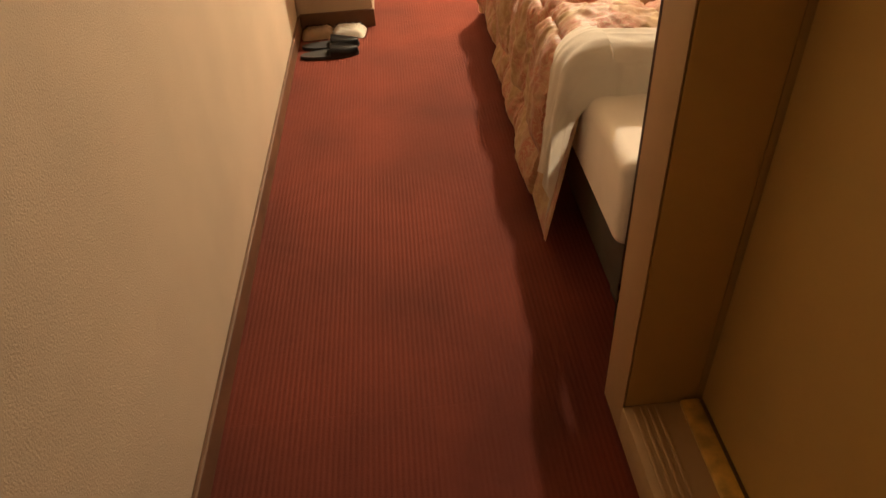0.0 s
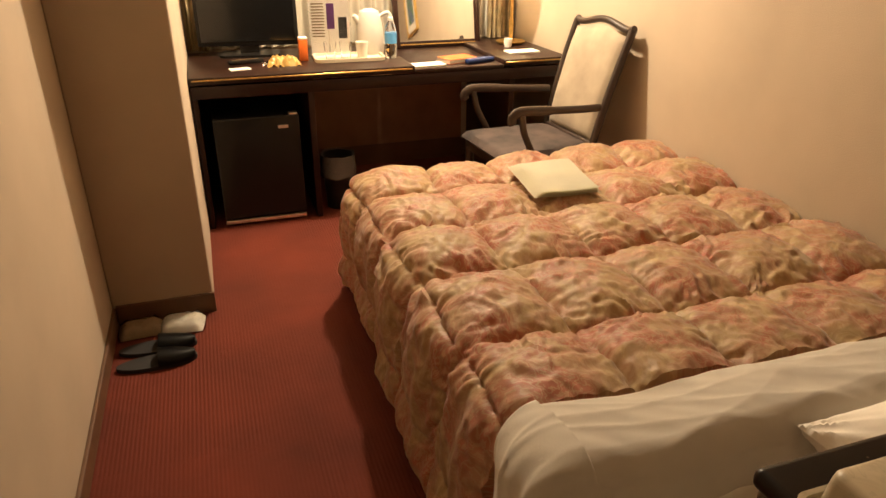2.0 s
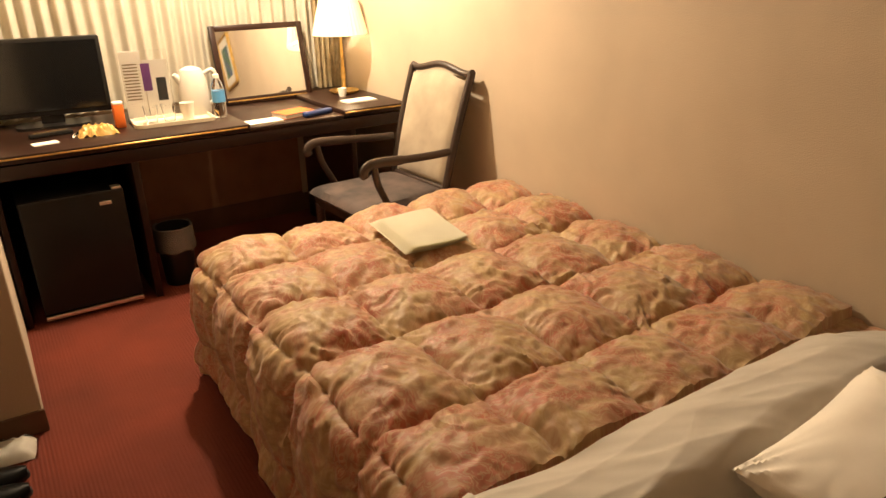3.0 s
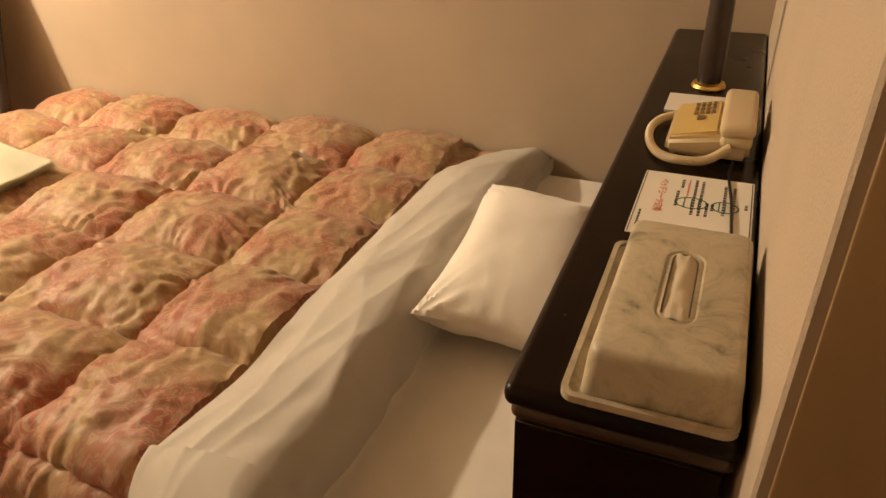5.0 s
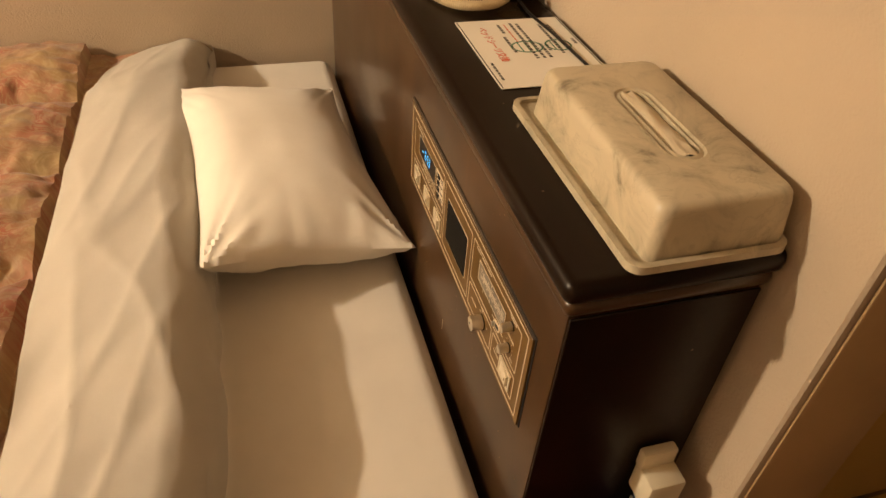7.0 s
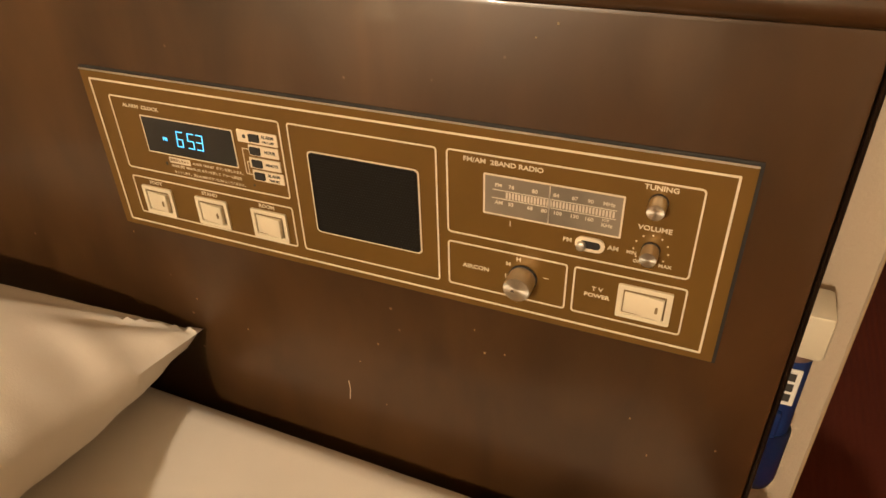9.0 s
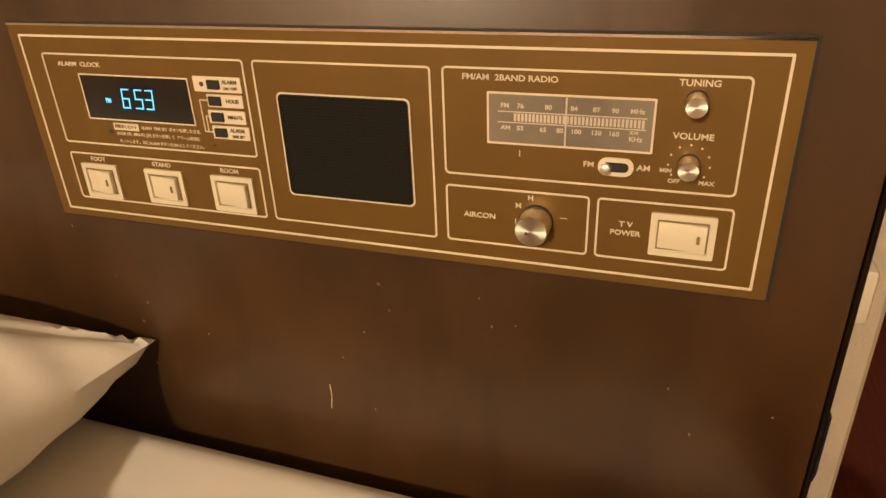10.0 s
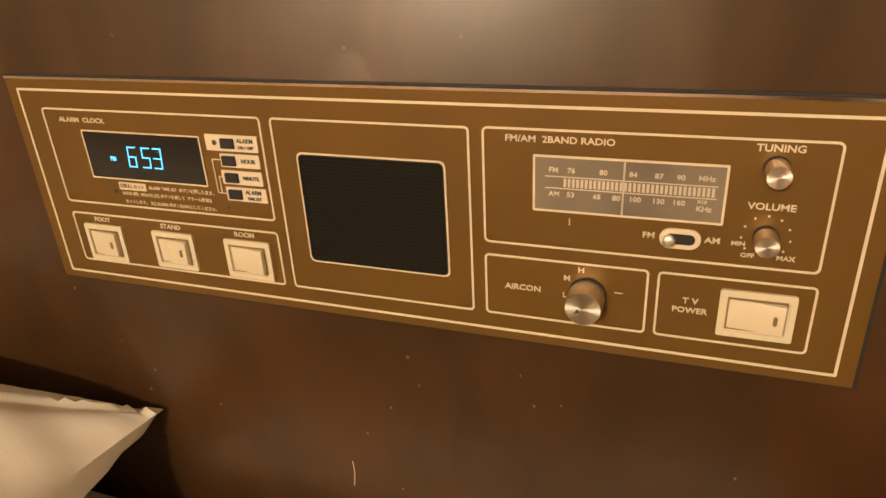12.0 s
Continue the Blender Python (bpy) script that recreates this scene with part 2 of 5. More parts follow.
M_CHROME = mat("chrome", (0.75, 0.73, 0.7), 0.12, 1.0, vary=0.03)
M_PLATE = mat("bronze_plate", (0.155, 0.082, 0.015), 0.42, 0.35, vary=0.05, scale=14, bump=0.05)
M_LINE = mat("cream_print", (0.66, 0.56, 0.42), 0.6, vary=0.02)
M_CREAM = mat("cream_plastic", (0.66, 0.58, 0.43), 0.38, vary=0.03)
M_PHONE = mat("phone_plastic", (0.62, 0.50, 0.31), 0.42, vary=0.03)
M_PHONEFACE = mat("phone_face", (0.62, 0.45, 0.16), 0.45, vary=0.03)
M_KEY = mat("phone_key", (0.22, 0.15, 0.07), 0.5)
M_DISPLAY = mat("display_window", (0.012, 0.011, 0.010), 0.12, vary=0.05)
M_DIGIT = glow("blue_digit", (0.10, 0.55, 0.95), 0.9)
M_DIAL = mat("dial_window", (0.20, 0.165, 0.125), 0.3, vary=0.12, scale=20)
M_DIALPRINT = mat("dial_print", (0.62, 0.54, 0.43), 0.6)
M_MARBLE = marble_material()
M_PAPER = mat("paper", (0.80, 0.76, 0.68), 0.75, vary=0.015)
M_INK = mat("dark_ink", (0.05, 0.045, 0.04), 0.7)
M_RED = mat("red_ink", (0.62, 0.09, 0.03), 0.7)
M_GREEN = mat("green_ink", (0.07, 0.20, 0.12), 0.7)
M_PURPLE = mat("purple_ink", (0.16, 0.05, 0.20), 0.7)
M_BLUE = mat("blue_plastic", (0.007, 0.026, 0.12), 0.35)
M_ORANGE = mat("orange_card", (0.62, 0.13, 0.015), 0.5)
M_YELLOW = mat("yellow_wrapper", (0.52, 0.32, 0.09), 0.35, bump=0.8, bump_scale=60)
M_CLEAR = clear("clear_plastic")
M_FROST = clear("bag_film", (0.9, 0.9, 0.88), 0.25)
M_LINER = clear("liner_film", (0.95, 0.95, 0.93), 0.18)
M_LINER.node_tree.nodes["Principled BSDF"].inputs["Transmission Weight"].default_value = 0.86
M_TORCHLENS = clear("lens_plastic", (0.85, 0.85, 0.85), 0.3)
M_CURTAIN = mat("curtain_cloth", (0.72, 0.66, 0.54), 0.9, vary=0.04, bump=0.3)
M_DRAPE = mat("drape_cloth", (0.50, 0.39, 0.22), 0.85, vary=0.12, scale=20, bump=0.3)
M_SHADE = mat("lampshade_cloth", (0.80, 0.70, 0.50), 0.8, vary=0.02)
M_SHADE.node_tree.nodes["Principled BSDF"].inputs["Transmission Weight"].default_value = 0.0
M_KETTLE = mat("kettle_plastic", (0.50, 0.47, 0.42), 0.4, vary=0.02)
M_TISSUE = mat("tissue_paper", (0.60, 0.51, 0.37), 0.9, vary=0.03)
M_ROBE = mat("robe_cotton", (0.84, 0.80, 0.64), 0.9, vary=0.03, bump=0.8, bump_scale=350)
M_MIRROR = mirror_material()
M_LAMPGLASS = glow("lamp_glass", (1.0, 0.72, 0.42), 3.0)


# ---- mesh helpers ----
def finish(name, bm, material, smooth=True):
    me = bpy.data.meshes.new(name)
    bmesh.ops.recalc_face_normals(bm, faces=bm.faces[:])
    bm.to_mesh(me)
    bm.free()
    me.materials.append(material)
    if smooth:
        for p in me.polygons:
            p.use_smooth = True
        me.set_sharp_from_angle(angle=radians(40))
    return new(name, me)


def thing(name, place, label, category, group="", turn=0.0):
    ob = new(name)
    ob.empty_display_size = 0.05
    ob.matrix_world = pose(*place, 0, 0, turn)
    return tagged(ob, label, category, group)


def part(name, bm, material, parent, label="", smooth=True):
    ob = finish(name, bm, material, smooth)
    ob.parent = parent
    if label:
        tagged(ob, label)
    return ob


def solo(name, bm, material, label, category, group="", kind="", smooth=True):
    return tagged(finish(name, bm, material, smooth), label, category, group, kind)


def box(x0, x1, y0, y1, z0, z1, bev=0.0, seg=2, bm=None):
    bm = bm or bmesh.new()
    made = bmesh.ops.create_cube(bm, size=1.0)["verts"]
    for v in made:
        v.co = Vector((x0 + (v.co.x + .5) * (x1 - x0), y0 + (v.co.y + .5) * (y1 - y0), z0 + (v.co.z + .5) * (z1 - z0)))
    if bev:
        edges = list({e for v in made for e in v.link_edges})
        bmesh.ops.bevel(bm, geom=edges, offset=bev, segments=seg, profile=0.5, affect="EDGES")
    return bm


def lathe(profile, seg=32, bm=None, axis="z", at=(0, 0, 0)):
    """A turned solid from (radius, height) pairs, closed at both ends."""
    bm = bm or bmesh.new()
    rings = []
    for r, h in profile:
        ring = []
        for i in range(seg):
            a = 2 * math.pi * i / seg
            c, s = max(r, 0.0003) * math.cos(a), max(r, 0.0003) * math.sin(a)
            p = {"z": (c, s, h), "y": (c, h, s), "x": (h, c, s)}[axis]
            ring.append(bm.verts.new(Vector(p) + Vector(at)))
        rings.append(ring)
    for a, b in zip(rings, rings[1:]):
        for i in range(seg):
            bm.faces.new((a[i], a[(i + 1) % seg], b[(i + 1) % seg], b[i]))
    bm.faces.new(rings[0][::-1])
    bm.faces.new(rings[-1])
    return bm


def sweep(points, radii, seg=10, bm=None, squash=1.0):
    """A tube along points."""
    bm = bm or bmesh.new()
    pts = [Vector(p) for p in points]
    if not isinstance(radii, (list, tuple)):
        radii = [radii] * len(pts)
    rings = []
    side = None
    for i, p in enumerate(pts):
        d = (pts[min(i + 1, len(pts) - 1)] - pts[max(i - 1, 0)]).normalized()
        if side is None:
            side = d.cross(Vector((0, 0, 1)) if abs(d.z) < 0.9 else Vector((0, 1, 0))).normalized()
        side = (side - d * side.dot(d)).normalized()
        up = side.cross(d)
        rings.append([bm.verts.new(p + radii[i] * (math.cos(2 * math.pi * k / seg) * side + squash * math.sin(2 * math.pi * k / seg) * up)) for k in range(seg)])
    for a, b in zip(rings, rings[1:]):
        for i in range(seg):
            bm.faces.new((a[i], a[(i + 1) % seg], b[(i + 1) % seg], b[i]))
    bm.faces.new(rings[0][::-1])
    bm.faces.new(rings[-1])
    return bm


def smooth_path(points, n=8):
    """Catmull-Rom through points."""
    pts = [Vector(p) for p in points]
    pts = [2 * pts[0] - pts[1]] + pts + [2 * pts[-1] - pts[-2]]
    out = []
    for i in range(1, len(pts) - 2):
        a, b, c, d = pts[i - 1:i + 3]
        for k in range(n):
            t = k / n
            out.append(0.5 * (2 * b + (c - a) * t + (2 * a - 5 * b + 4 * c - d) * t * t + (3 * b - a - 3 * c + d) * t ** 3))
    out.append(pts[-2])
    return out


def sheet(nu, nv, place, uv=None, bm=None):
    """A grid surface place(i/nu, j/nv)."""
    bm = bm or bmesh.new()
    lay = bm.loops.layers.uv.verify()
    grid = [[bm.verts.new(place(i / nu, j / nv)) for j in range(nv + 1)] for i in range(nu + 1)]
    for i in range(nu):
        for j in range(nv):
            f = bm.faces.new((grid[i][j], grid[i + 1][j], grid[i + 1][j + 1], grid[i][j + 1]))
            for loop, (a, b) in zip(f.loops, ((i, j), (i + 1, j), (i + 1, j + 1), (i, j + 1))):
                loop[lay].uv = uv(a / nu, b / nv) if uv else (a / nu, b / nv)
    return bm


def prism(outline, depth, bm=None, place=lambda p, d: Vector((p[0], p[1], d))):
    """An outline in a plane, given depth."""
    bm = bm or bmesh.new()
    a = [bm.verts.new(place(p, 0.0)) for p in outline]
    b = [bm.verts.new(place(p, depth)) for p in outline]
    n = len(outline)
    bm.faces.new(a[::-1])
    bm.faces.new(b)
    for i in range(n):
        bm.faces.new((a[i], a[(i + 1) % n], b[(i + 1) % n], b[i]))
    return bm


def rounded(u0, v0, u1, v1, r, n=5):
    pts = []
    for cx, cy, a0 in ((u1 - r, v1 - r, 0), (u0 + r, v1 - r, 90), (u0 + r, v0 + r, 180), (u1 - r, v0 + r, 270)):
        for k in range(n + 1):
            a = radians(a0 + 90 * k / n)
            pts.append((cx + r * math.cos(a), cy + r * math.sin(a)))
    return pts


def ring_frame(outer, inner, depth, place, bm=None):
    bm = bm or bmesh.new()
    n = len(outer)
    vs = [[bm.verts.new(place(p, d)) for p in line] for d in (0.0, depth) for line in (outer, inner)]
    o0, i0, o1, i1 = vs
    for k in range(n):
        j = (k + 1) % n
        bm.faces.new((o1[k], o1[j], i1[j], i1[k]))
        bm.faces.new((o0[j], o0[k], i0[k], i0[j]))
        bm.faces.new((o0[k], o0[j], o1[j], o1[k]))
        bm.faces.new((i0[j], i0[k], i1[k], i1[j]))
    return bm


def lettering(text, size, material, matrix, parent, name="lettering", label="", align="CENTER", bold=0.0, squeeze=1.0):
    data = bpy.data.curves.new(name, "FONT")
    data.body, data.size, data.align_x, data.align_y = text, size, align, "CENTER"
    data.extrude, data.offset, data.resolution_u = 0.00015, bold, 3
    tmp = new("lettering_curve", data)
    me = bpy.data.meshes.new_from_object(tmp.evaluated_get(bpy.context.evaluated_depsgraph_get()))
    bpy.data.objects.remove(tmp)
    bpy.data.curves.remove(data)
    me.transform(matrix @ Matrix.Diagonal((squeeze, 1, 1, 1)))
    me.materials.clear()
    me.materials.append(material)
    ob = new(name, me)
    ob.parent = parent
    if label:
        tagged(ob, label)
    return ob


def structure(name, bm, material, label, category):
    return tagged(finish(name, bm, material, False), label, category, "", "structure")


# ---- the shell of the room ----
CORR_X, PIER_X, PIER_Y, ENTRY_Y = 0.897, 0.372, 2.375, -1.75
structure("floor", box(-0.1, ROOM_W + 0.1, ENTRY_Y - 0.1, BACK_Y + 0.1, -0.08, 0.0), M_CARPET, "rust-red ribbed carpet tiles on the floor", "floor")
structure("ceiling", box(-0.1, ROOM_W + 0.1, ENTRY_Y - 0.1, BACK_Y + 0.1, CEIL, CEIL + 0.08), M_CEIL, "plain cream papered ceiling", "ceiling")
structure("wall_west", box(-0.1, 0.0, ENTRY_Y - 0.1, BACK_Y + 0.1, 0.0, CEIL), M_WALL, "beige textured wallpaper wall along the passage", "wall")
structure("wall_east", box(ROOM_W, ROOM_W + 0.1, -0.1, BACK_Y + 0.1, 0.0, CEIL), M_WALL, "beige textured wallpaper wall beside the bed", "wall")
structure("wall_north", box(0.0, ROOM_W, BACK_Y, BACK_Y + 0.1, 0.0, CEIL), M_WALL, "beige papered wall behind the desk", "wall")
structure("wall_pier", box(0.0, PIER_X, PIER_Y, BACK_Y, 0.0, CEIL, 0.004, 1), M_WALL, "projecting beige papered pier", "wall")
structure("wall_headboard", box(CORR_X, ROOM_W, -0.1, 0.0, 0.0, CEIL, 0.003, 1), M_WALL, "beige papered wall behind the headboard console", "wall")
DOOR_Y0, DOOR_Y1, SILL_Z, DOOR_H = -0.83, -0.120, 0.092, 1.98
side = box(CORR_X, CORR_X + 0.19, ENTRY_Y, DOOR_Y0, 0.0, CEIL)
box(CORR_X, CORR_X + 0.19, DOOR_Y0, DOOR_Y1, DOOR_H, CEIL, bm=side)
structure("wall_bathroom", side, M_WALL, "beige papered passage wall with the bathroom door", "wall")
structure("wall_entry", box(-0.0, CORR_X, ENTRY_Y - 0.1, ENTRY_Y, 0.0, CEIL), M_WALL, "beige papered wall at the entry end", "wall")
structure("wall_bathroom_back", box(CORR_X + 0.23, CORR_X + 0.33, ENTRY_Y, -0.1, 0.0, CEIL), M_WALL, "plain wall closing the bathroom", "wall")
for nm, args in {"baseboard_west": (0.0, 0.012, ENTRY_Y, PIER_Y, 0.0, 0.075), "baseboard_pier": (0.012, PIER_X + 0.006, PIER_Y - 0.010, PIER_Y, 0.0, 0.085),
                 "baseboard_north": (PIER_X, ROOM_W, BACK_Y - 0.012, BACK_Y, 0.0, 0.11), "baseboard_east": (ROOM_W - 0.012, ROOM_W, 0.0, BACK_Y - 0.012, 0.0, 0.075)}.items():
    structure(nm, box(*args, 0.003, 1), M_BASE, "dark brown vinyl baseboard strip", "baseboard")

structure("wall_recess", box(1.052, 1.12, DOOR_Y1 - 0.0005, -0.1005, 0.0, DOOR_H), M_DOOR, "narrow gap between the door and its jamb", "wall")
# bathroom door with raised sill
door = tagged(new("door_1"), "closed tan bathroom door in a recessed frame with raised sill", "door", "", "structure")
part("door_leaf", box(1.060, 1.092, DOOR_Y0 + 0.03, DOOR_Y1 - 0.008, SILL_Z + 0.012, DOOR_H - 0.03, 0.003), M_DOOR, door)
part("jamb", box(0.898, 1.050, DOOR_Y1 - 0.004, -0.1005, SILL_Z, DOOR_H, 0.003), M_DOOR, door)
part("jamb", box(0.894, 1.11, DOOR_Y0, DOOR_Y0 + 0.03, SILL_Z, DOOR_H, 0.003), M_DOOR, door)
part("lintel", box(0.894, 1.11, DOOR_Y0 + 0.03, DOOR_Y1 - 0.006, DOOR_H - 0.03, DOOR_H, 0.003), M_CASING, door)
part("casing", box(0.8935, 0.8968, DOOR_Y1 - 0.004, -0.010, 0.0, CEIL, 0.002), M_CASING, door)
sill = part("sill", box(0.893, 1.108, DOOR_Y0, DOOR_Y1 - 0.001, 0.0, SILL_Z, 0.004), M_CASING, door, "raised cream sill with ribs")
for k in range(4):
    part("rib", box(0.912 + 0.016 * k, 0.919 + 0.016 * k, DOOR_Y0 + 0.04, DOOR_Y1 - 0.01, SILL_Z - 0.002, SILL_Z + 0.0045, 0.0015, 2), M_CASING, sill)
part("threshold_strip", box(1.012, 1.054, DOOR_Y0 + 0.03, DOOR_Y1 - 0.008, SILL_Z - 0.001, SILL_Z + 0.016, 0.006), M_GILT, door, "worn brass threshold strip")
entry = tagged(new("door_2"), "closed brown entry door at the end of the passage", "door", "", "structure")
part("door_leaf", box(0.06, 0.84, ENTRY_Y + 0.003, ENTRY_Y + 0.035, 0.01, 2.0, 0.003), M_BASE, entry)

# ceiling light
cl = thing("ceiling_light", (1.48, 3.22, CEIL), "small ceiling pendant light with open ring, lit warm", "ceiling light")
part("base", ring_frame(rounded(-0.075, -0.075, 0.075, 0.075, 0.0749, 8), rounded(-0.06, -0.06, 0.06, 0.06, 0.0599, 8), 0.014, lambda p, d: Vector((p[0], p[1], -0.015 + d))), M_CREAM, cl)
part("stem", lathe([(0.012, -0.001), (0.012, -0.15), (0.022, -0.155), (0.020, -0.185)], 20), M_BRASS, cl)

# ---- bed ----
BX0, BX1, BY0, BY1 = 0.955, 2.335, 0.217, 2.40


def wrinkle(x, y, s=1.0):
    return noise.noise(Vector((x * s, y * s, 3.7)))


bed = thing("bed", (0, 0, 0), "wide hotel bed with white mattress on a dark grey upholstered base", "bed")
part("base", box(0.985, BX1, 0.235, BY1 - 0.02, 0.04, 0.24, 0.012), M_BEDBASE, bed, "dark grey cloth bed base")
for lx in (1.03, 2.28):
    for ly in (0.30, 2.30):
        part("leg", box(lx - 0.03, lx + 0.03, ly - 0.03, ly + 0.03, 0.0, 0.04), M_MATTBLACK, bed)
mb = box(BX0, BX1, BY0, BY1 - 0.05, 0.235, 0.47, 0.034, 5)
part("mattress", mb, M_SHEET, bed, "mattress in a tight white sheet")


def drape(top_z, a, b, xr, xl, y0, yf, round_r, flare):
    """A cloth point: a runs from the wall to the bed's open side and down it, b from the head to the foot and down it."""
    da, db = max(0.0, a - (xr - xl)), max(0.0, b - (yf - y0))
    x, y = xr - min(a, xr - xl), y0 + min(b, yf - y0)
    d = math.hypot(da, db)
    if d <= 0:
        return Vector((x, y, top_z)), Vector((0, 0, 1)), 0.0
    way = Vector((-da / d, db / d, 0))
    q = round_r * math.pi / 2
    if d < q:
        ang = d / round_r
        off, drop = round_r * math.sin(ang), round_r * (1 - math.cos(ang))
        nrm = way * math.sin(ang) + Vector((0, 0, math.cos(ang)))
    else:
        off, drop = round_r + flare * (d - q), round_r + (d - q)
        nrm = way
    return Vector((x, y, top_z - drop)) + way * off, nrm, d


CU, CV = 0.285, 0.352
QA, QB = 1.33 + 0.46, 1.73 + 0.40


def quilt_point(i, j):
    a, b = i * QA, j * QB
    p, nrm, d = drape(0.492, a, b, 2.345, 1.015, 0.60, 2.33, 0.065, 0.10 + 0.16 * max(0.0, 1 - b / 1.5))
    # tufted cells, the seams wandering a little
    u = (a + 0.020 * wrinkle(a, b, 4.0) + 0.045) / CU
    v = (b + 0.020 * wrinkle(b + 9, a, 4.0) - 0.487 + 2 * CV) / CV
    su, sv = abs(math.sin(math.pi * u)), abs(math.sin(math.pi * v))
    puff = (su ** 0.45 * 0.80 + 0.20) * sv ** 0.45
    cell = 0.85 + 0.3 * wrinkle(math.floor(u) * 1.7 + 0.3, math.floor(v) * 2.3 + 0.6)
    h = 0.074 * puff * cell
    # gathers run across the seams
    near_v, near_u = math.exp(-(sv / 0.75) ** 2), math.exp(-(su / 0.7) ** 2)
    h += 0.015 * near_v * noise.noise(Vector((a * 30 + 4 * wrinkle(a, b, 9), b * 6, 1.0))) + 0.011 * near_u * noise.noise(Vector((a * 6, b * 27 + 4 * wrinkle(b, a, 9), 5.0)))
    h += 0.010 * noise.noise(Vector((a * 9, b * 9, 2.0))) + 0.007 * noise.noise(Vector((a * 21, b * 24, 8.0))) + 0.004 * noise.noise(Vector((a * 52, b * 46, 18.0)))
    if b < 0.19:
        h *= 0.35
    if d > 0:
        h *= 1.0 - 0.35 * min(1, d / 0.4)
        h += 0.020 * min(1, d / 0.3) * noise.noise(Vector((b * 6.5, a * 2.0, 11.0))) + 0.012 * min(1, d / 0.2) * noise.noise(Vector((b * 17, a * 5, 21.0)))
    edge = min(j * QB, QB - b, QA - a) / 0.05
    h *= min(1.0, max(0.0, edge)) ** 0.5 if edge < 1 else 1.0
    if d > 0.3:
        p.z += 0.030 * (d - 0.3) / 0.15 * noise.noise(Vector((b * 4.2, 0.5, 31.0)))
    # the corner at the head hangs lowest and swings towards the headboard
    swing = math.exp(-(b / 0.22) ** 2) * min(1.0, d / 0.45)
    p.y -= 0.09 * swing
    p.z -= 0.035 * swing
    # the foot corner on the open side lies lower
    p.z -= 0.020 * min(1.0, a / 1.33) * min(1.0, max(0.0, (b - 1.1) / 0.55)) * max(0.0, 1 - d / 0.3)
    p += nrm * h
    p.z = max(p.z, 0.012)
    p.x = min(p.x, ROOM_W - 0.006)
    return p


bm = sheet(310, 350, quilt_point, uv=lambda i, j: (i * QA, j * QB))
bmesh.ops.solidify(bm, geom=bm.faces[:], thickness=-0.012)
quilt = solo("quilt", bm, M_QUILT, "puffy rose and gold damask down quilt spread over the bed", "quilt")


def fold_point(i, j):
    a = i * 1.73
    d0 = max(0.0, a - 1.34)
    # near the open side the fold slants away from the head
    s = j * 0.36
    lean = 0.035 * wrinkle(a, 1.0, 2.2) + 0.05 * max(0.0, a - 1.2) - 0.03 * max(0.0, 0.25 - a) / 0.25
    if s < 0.19:
        y, z = 0.775 - s, 0.548 + 0.045 * s / 0.19
    else:
        t = min((s - 0.19) / 0.055, math.pi / 2)
        y, z = 0.585 - 0.055 * math.sin(t), 0.593 - 0.055 * (1 - math.cos(t)) - max(0.0, s - 0.276)
    z -= 0.012 + 0.065 * max(0.0, (0.4 - a) / 0.4) ** 2 * min(1.0, (0.593 - 0.47) / 0.12) * (1 if s < 0.26 else 0.5)
    # the hanging end gathers to a narrow tail
    y = 0.50 + (y - 0.50) * (1 - 1.1 * min(0.5, d0)) - 0.10 * d0
    p, nrm, d = drape(z, a, 0.0, 2.348, 1.0, y + lean, 9.0, 0.08, 0.16)
    ridge = 1 - abs(noise.noise(Vector((a * 2.0 - s * 6, s * 6 + a * 1.2, 51.0))))
    ridge2 = 1 - abs(noise.noise(Vector((a * 3.0 + s * 8, s * 4 - a * 1.0, 61.0))))
    h = 0.009 * noise.noise(Vector((a * 5.0 + s * 6, s * 9, 4.0))) + 0.006 * noise.noise(Vector((a * 8 + 9 * s, s * 6 - a * 2, 14.0)))
    h += 0.002 * noise.noise(Vector((a * 22 + 20 * s, s * 12, 24.0)))
    h += 0.007 * ridge ** 4 + 0.005 * ridge2 ** 5
    h += 0.016 * math.sin(math.pi * min(1, s / 0.24)) + 0.010 * noise.noise(Vector((a * 3.0, s * 3, 41.0)))
    if d0 > 0:
        h += 0.025 * min(1, d0 / 0.3) * noise.noise(Vector((s * 15, a * 3, 7.0))) + 0.012
    p += nrm * h
    if s > 0.25 and a < 1.32:
        p.z = max(p.z, 0.473)
        p.y -= 0.010 * noise.noise(Vector((a * 14, 2.0, 3.0)))
    p.x = min(p.x, ROOM_W - 0.004)
    return p


bm = sheet(280, 64, fold_point)
bmesh.ops.solidify(bm, geom=bm.faces[:], thickness=-0.004)
solo("top_sheet", bm, M_SHEET, "white cotton top sheet folded back over the quilt", "sheet")


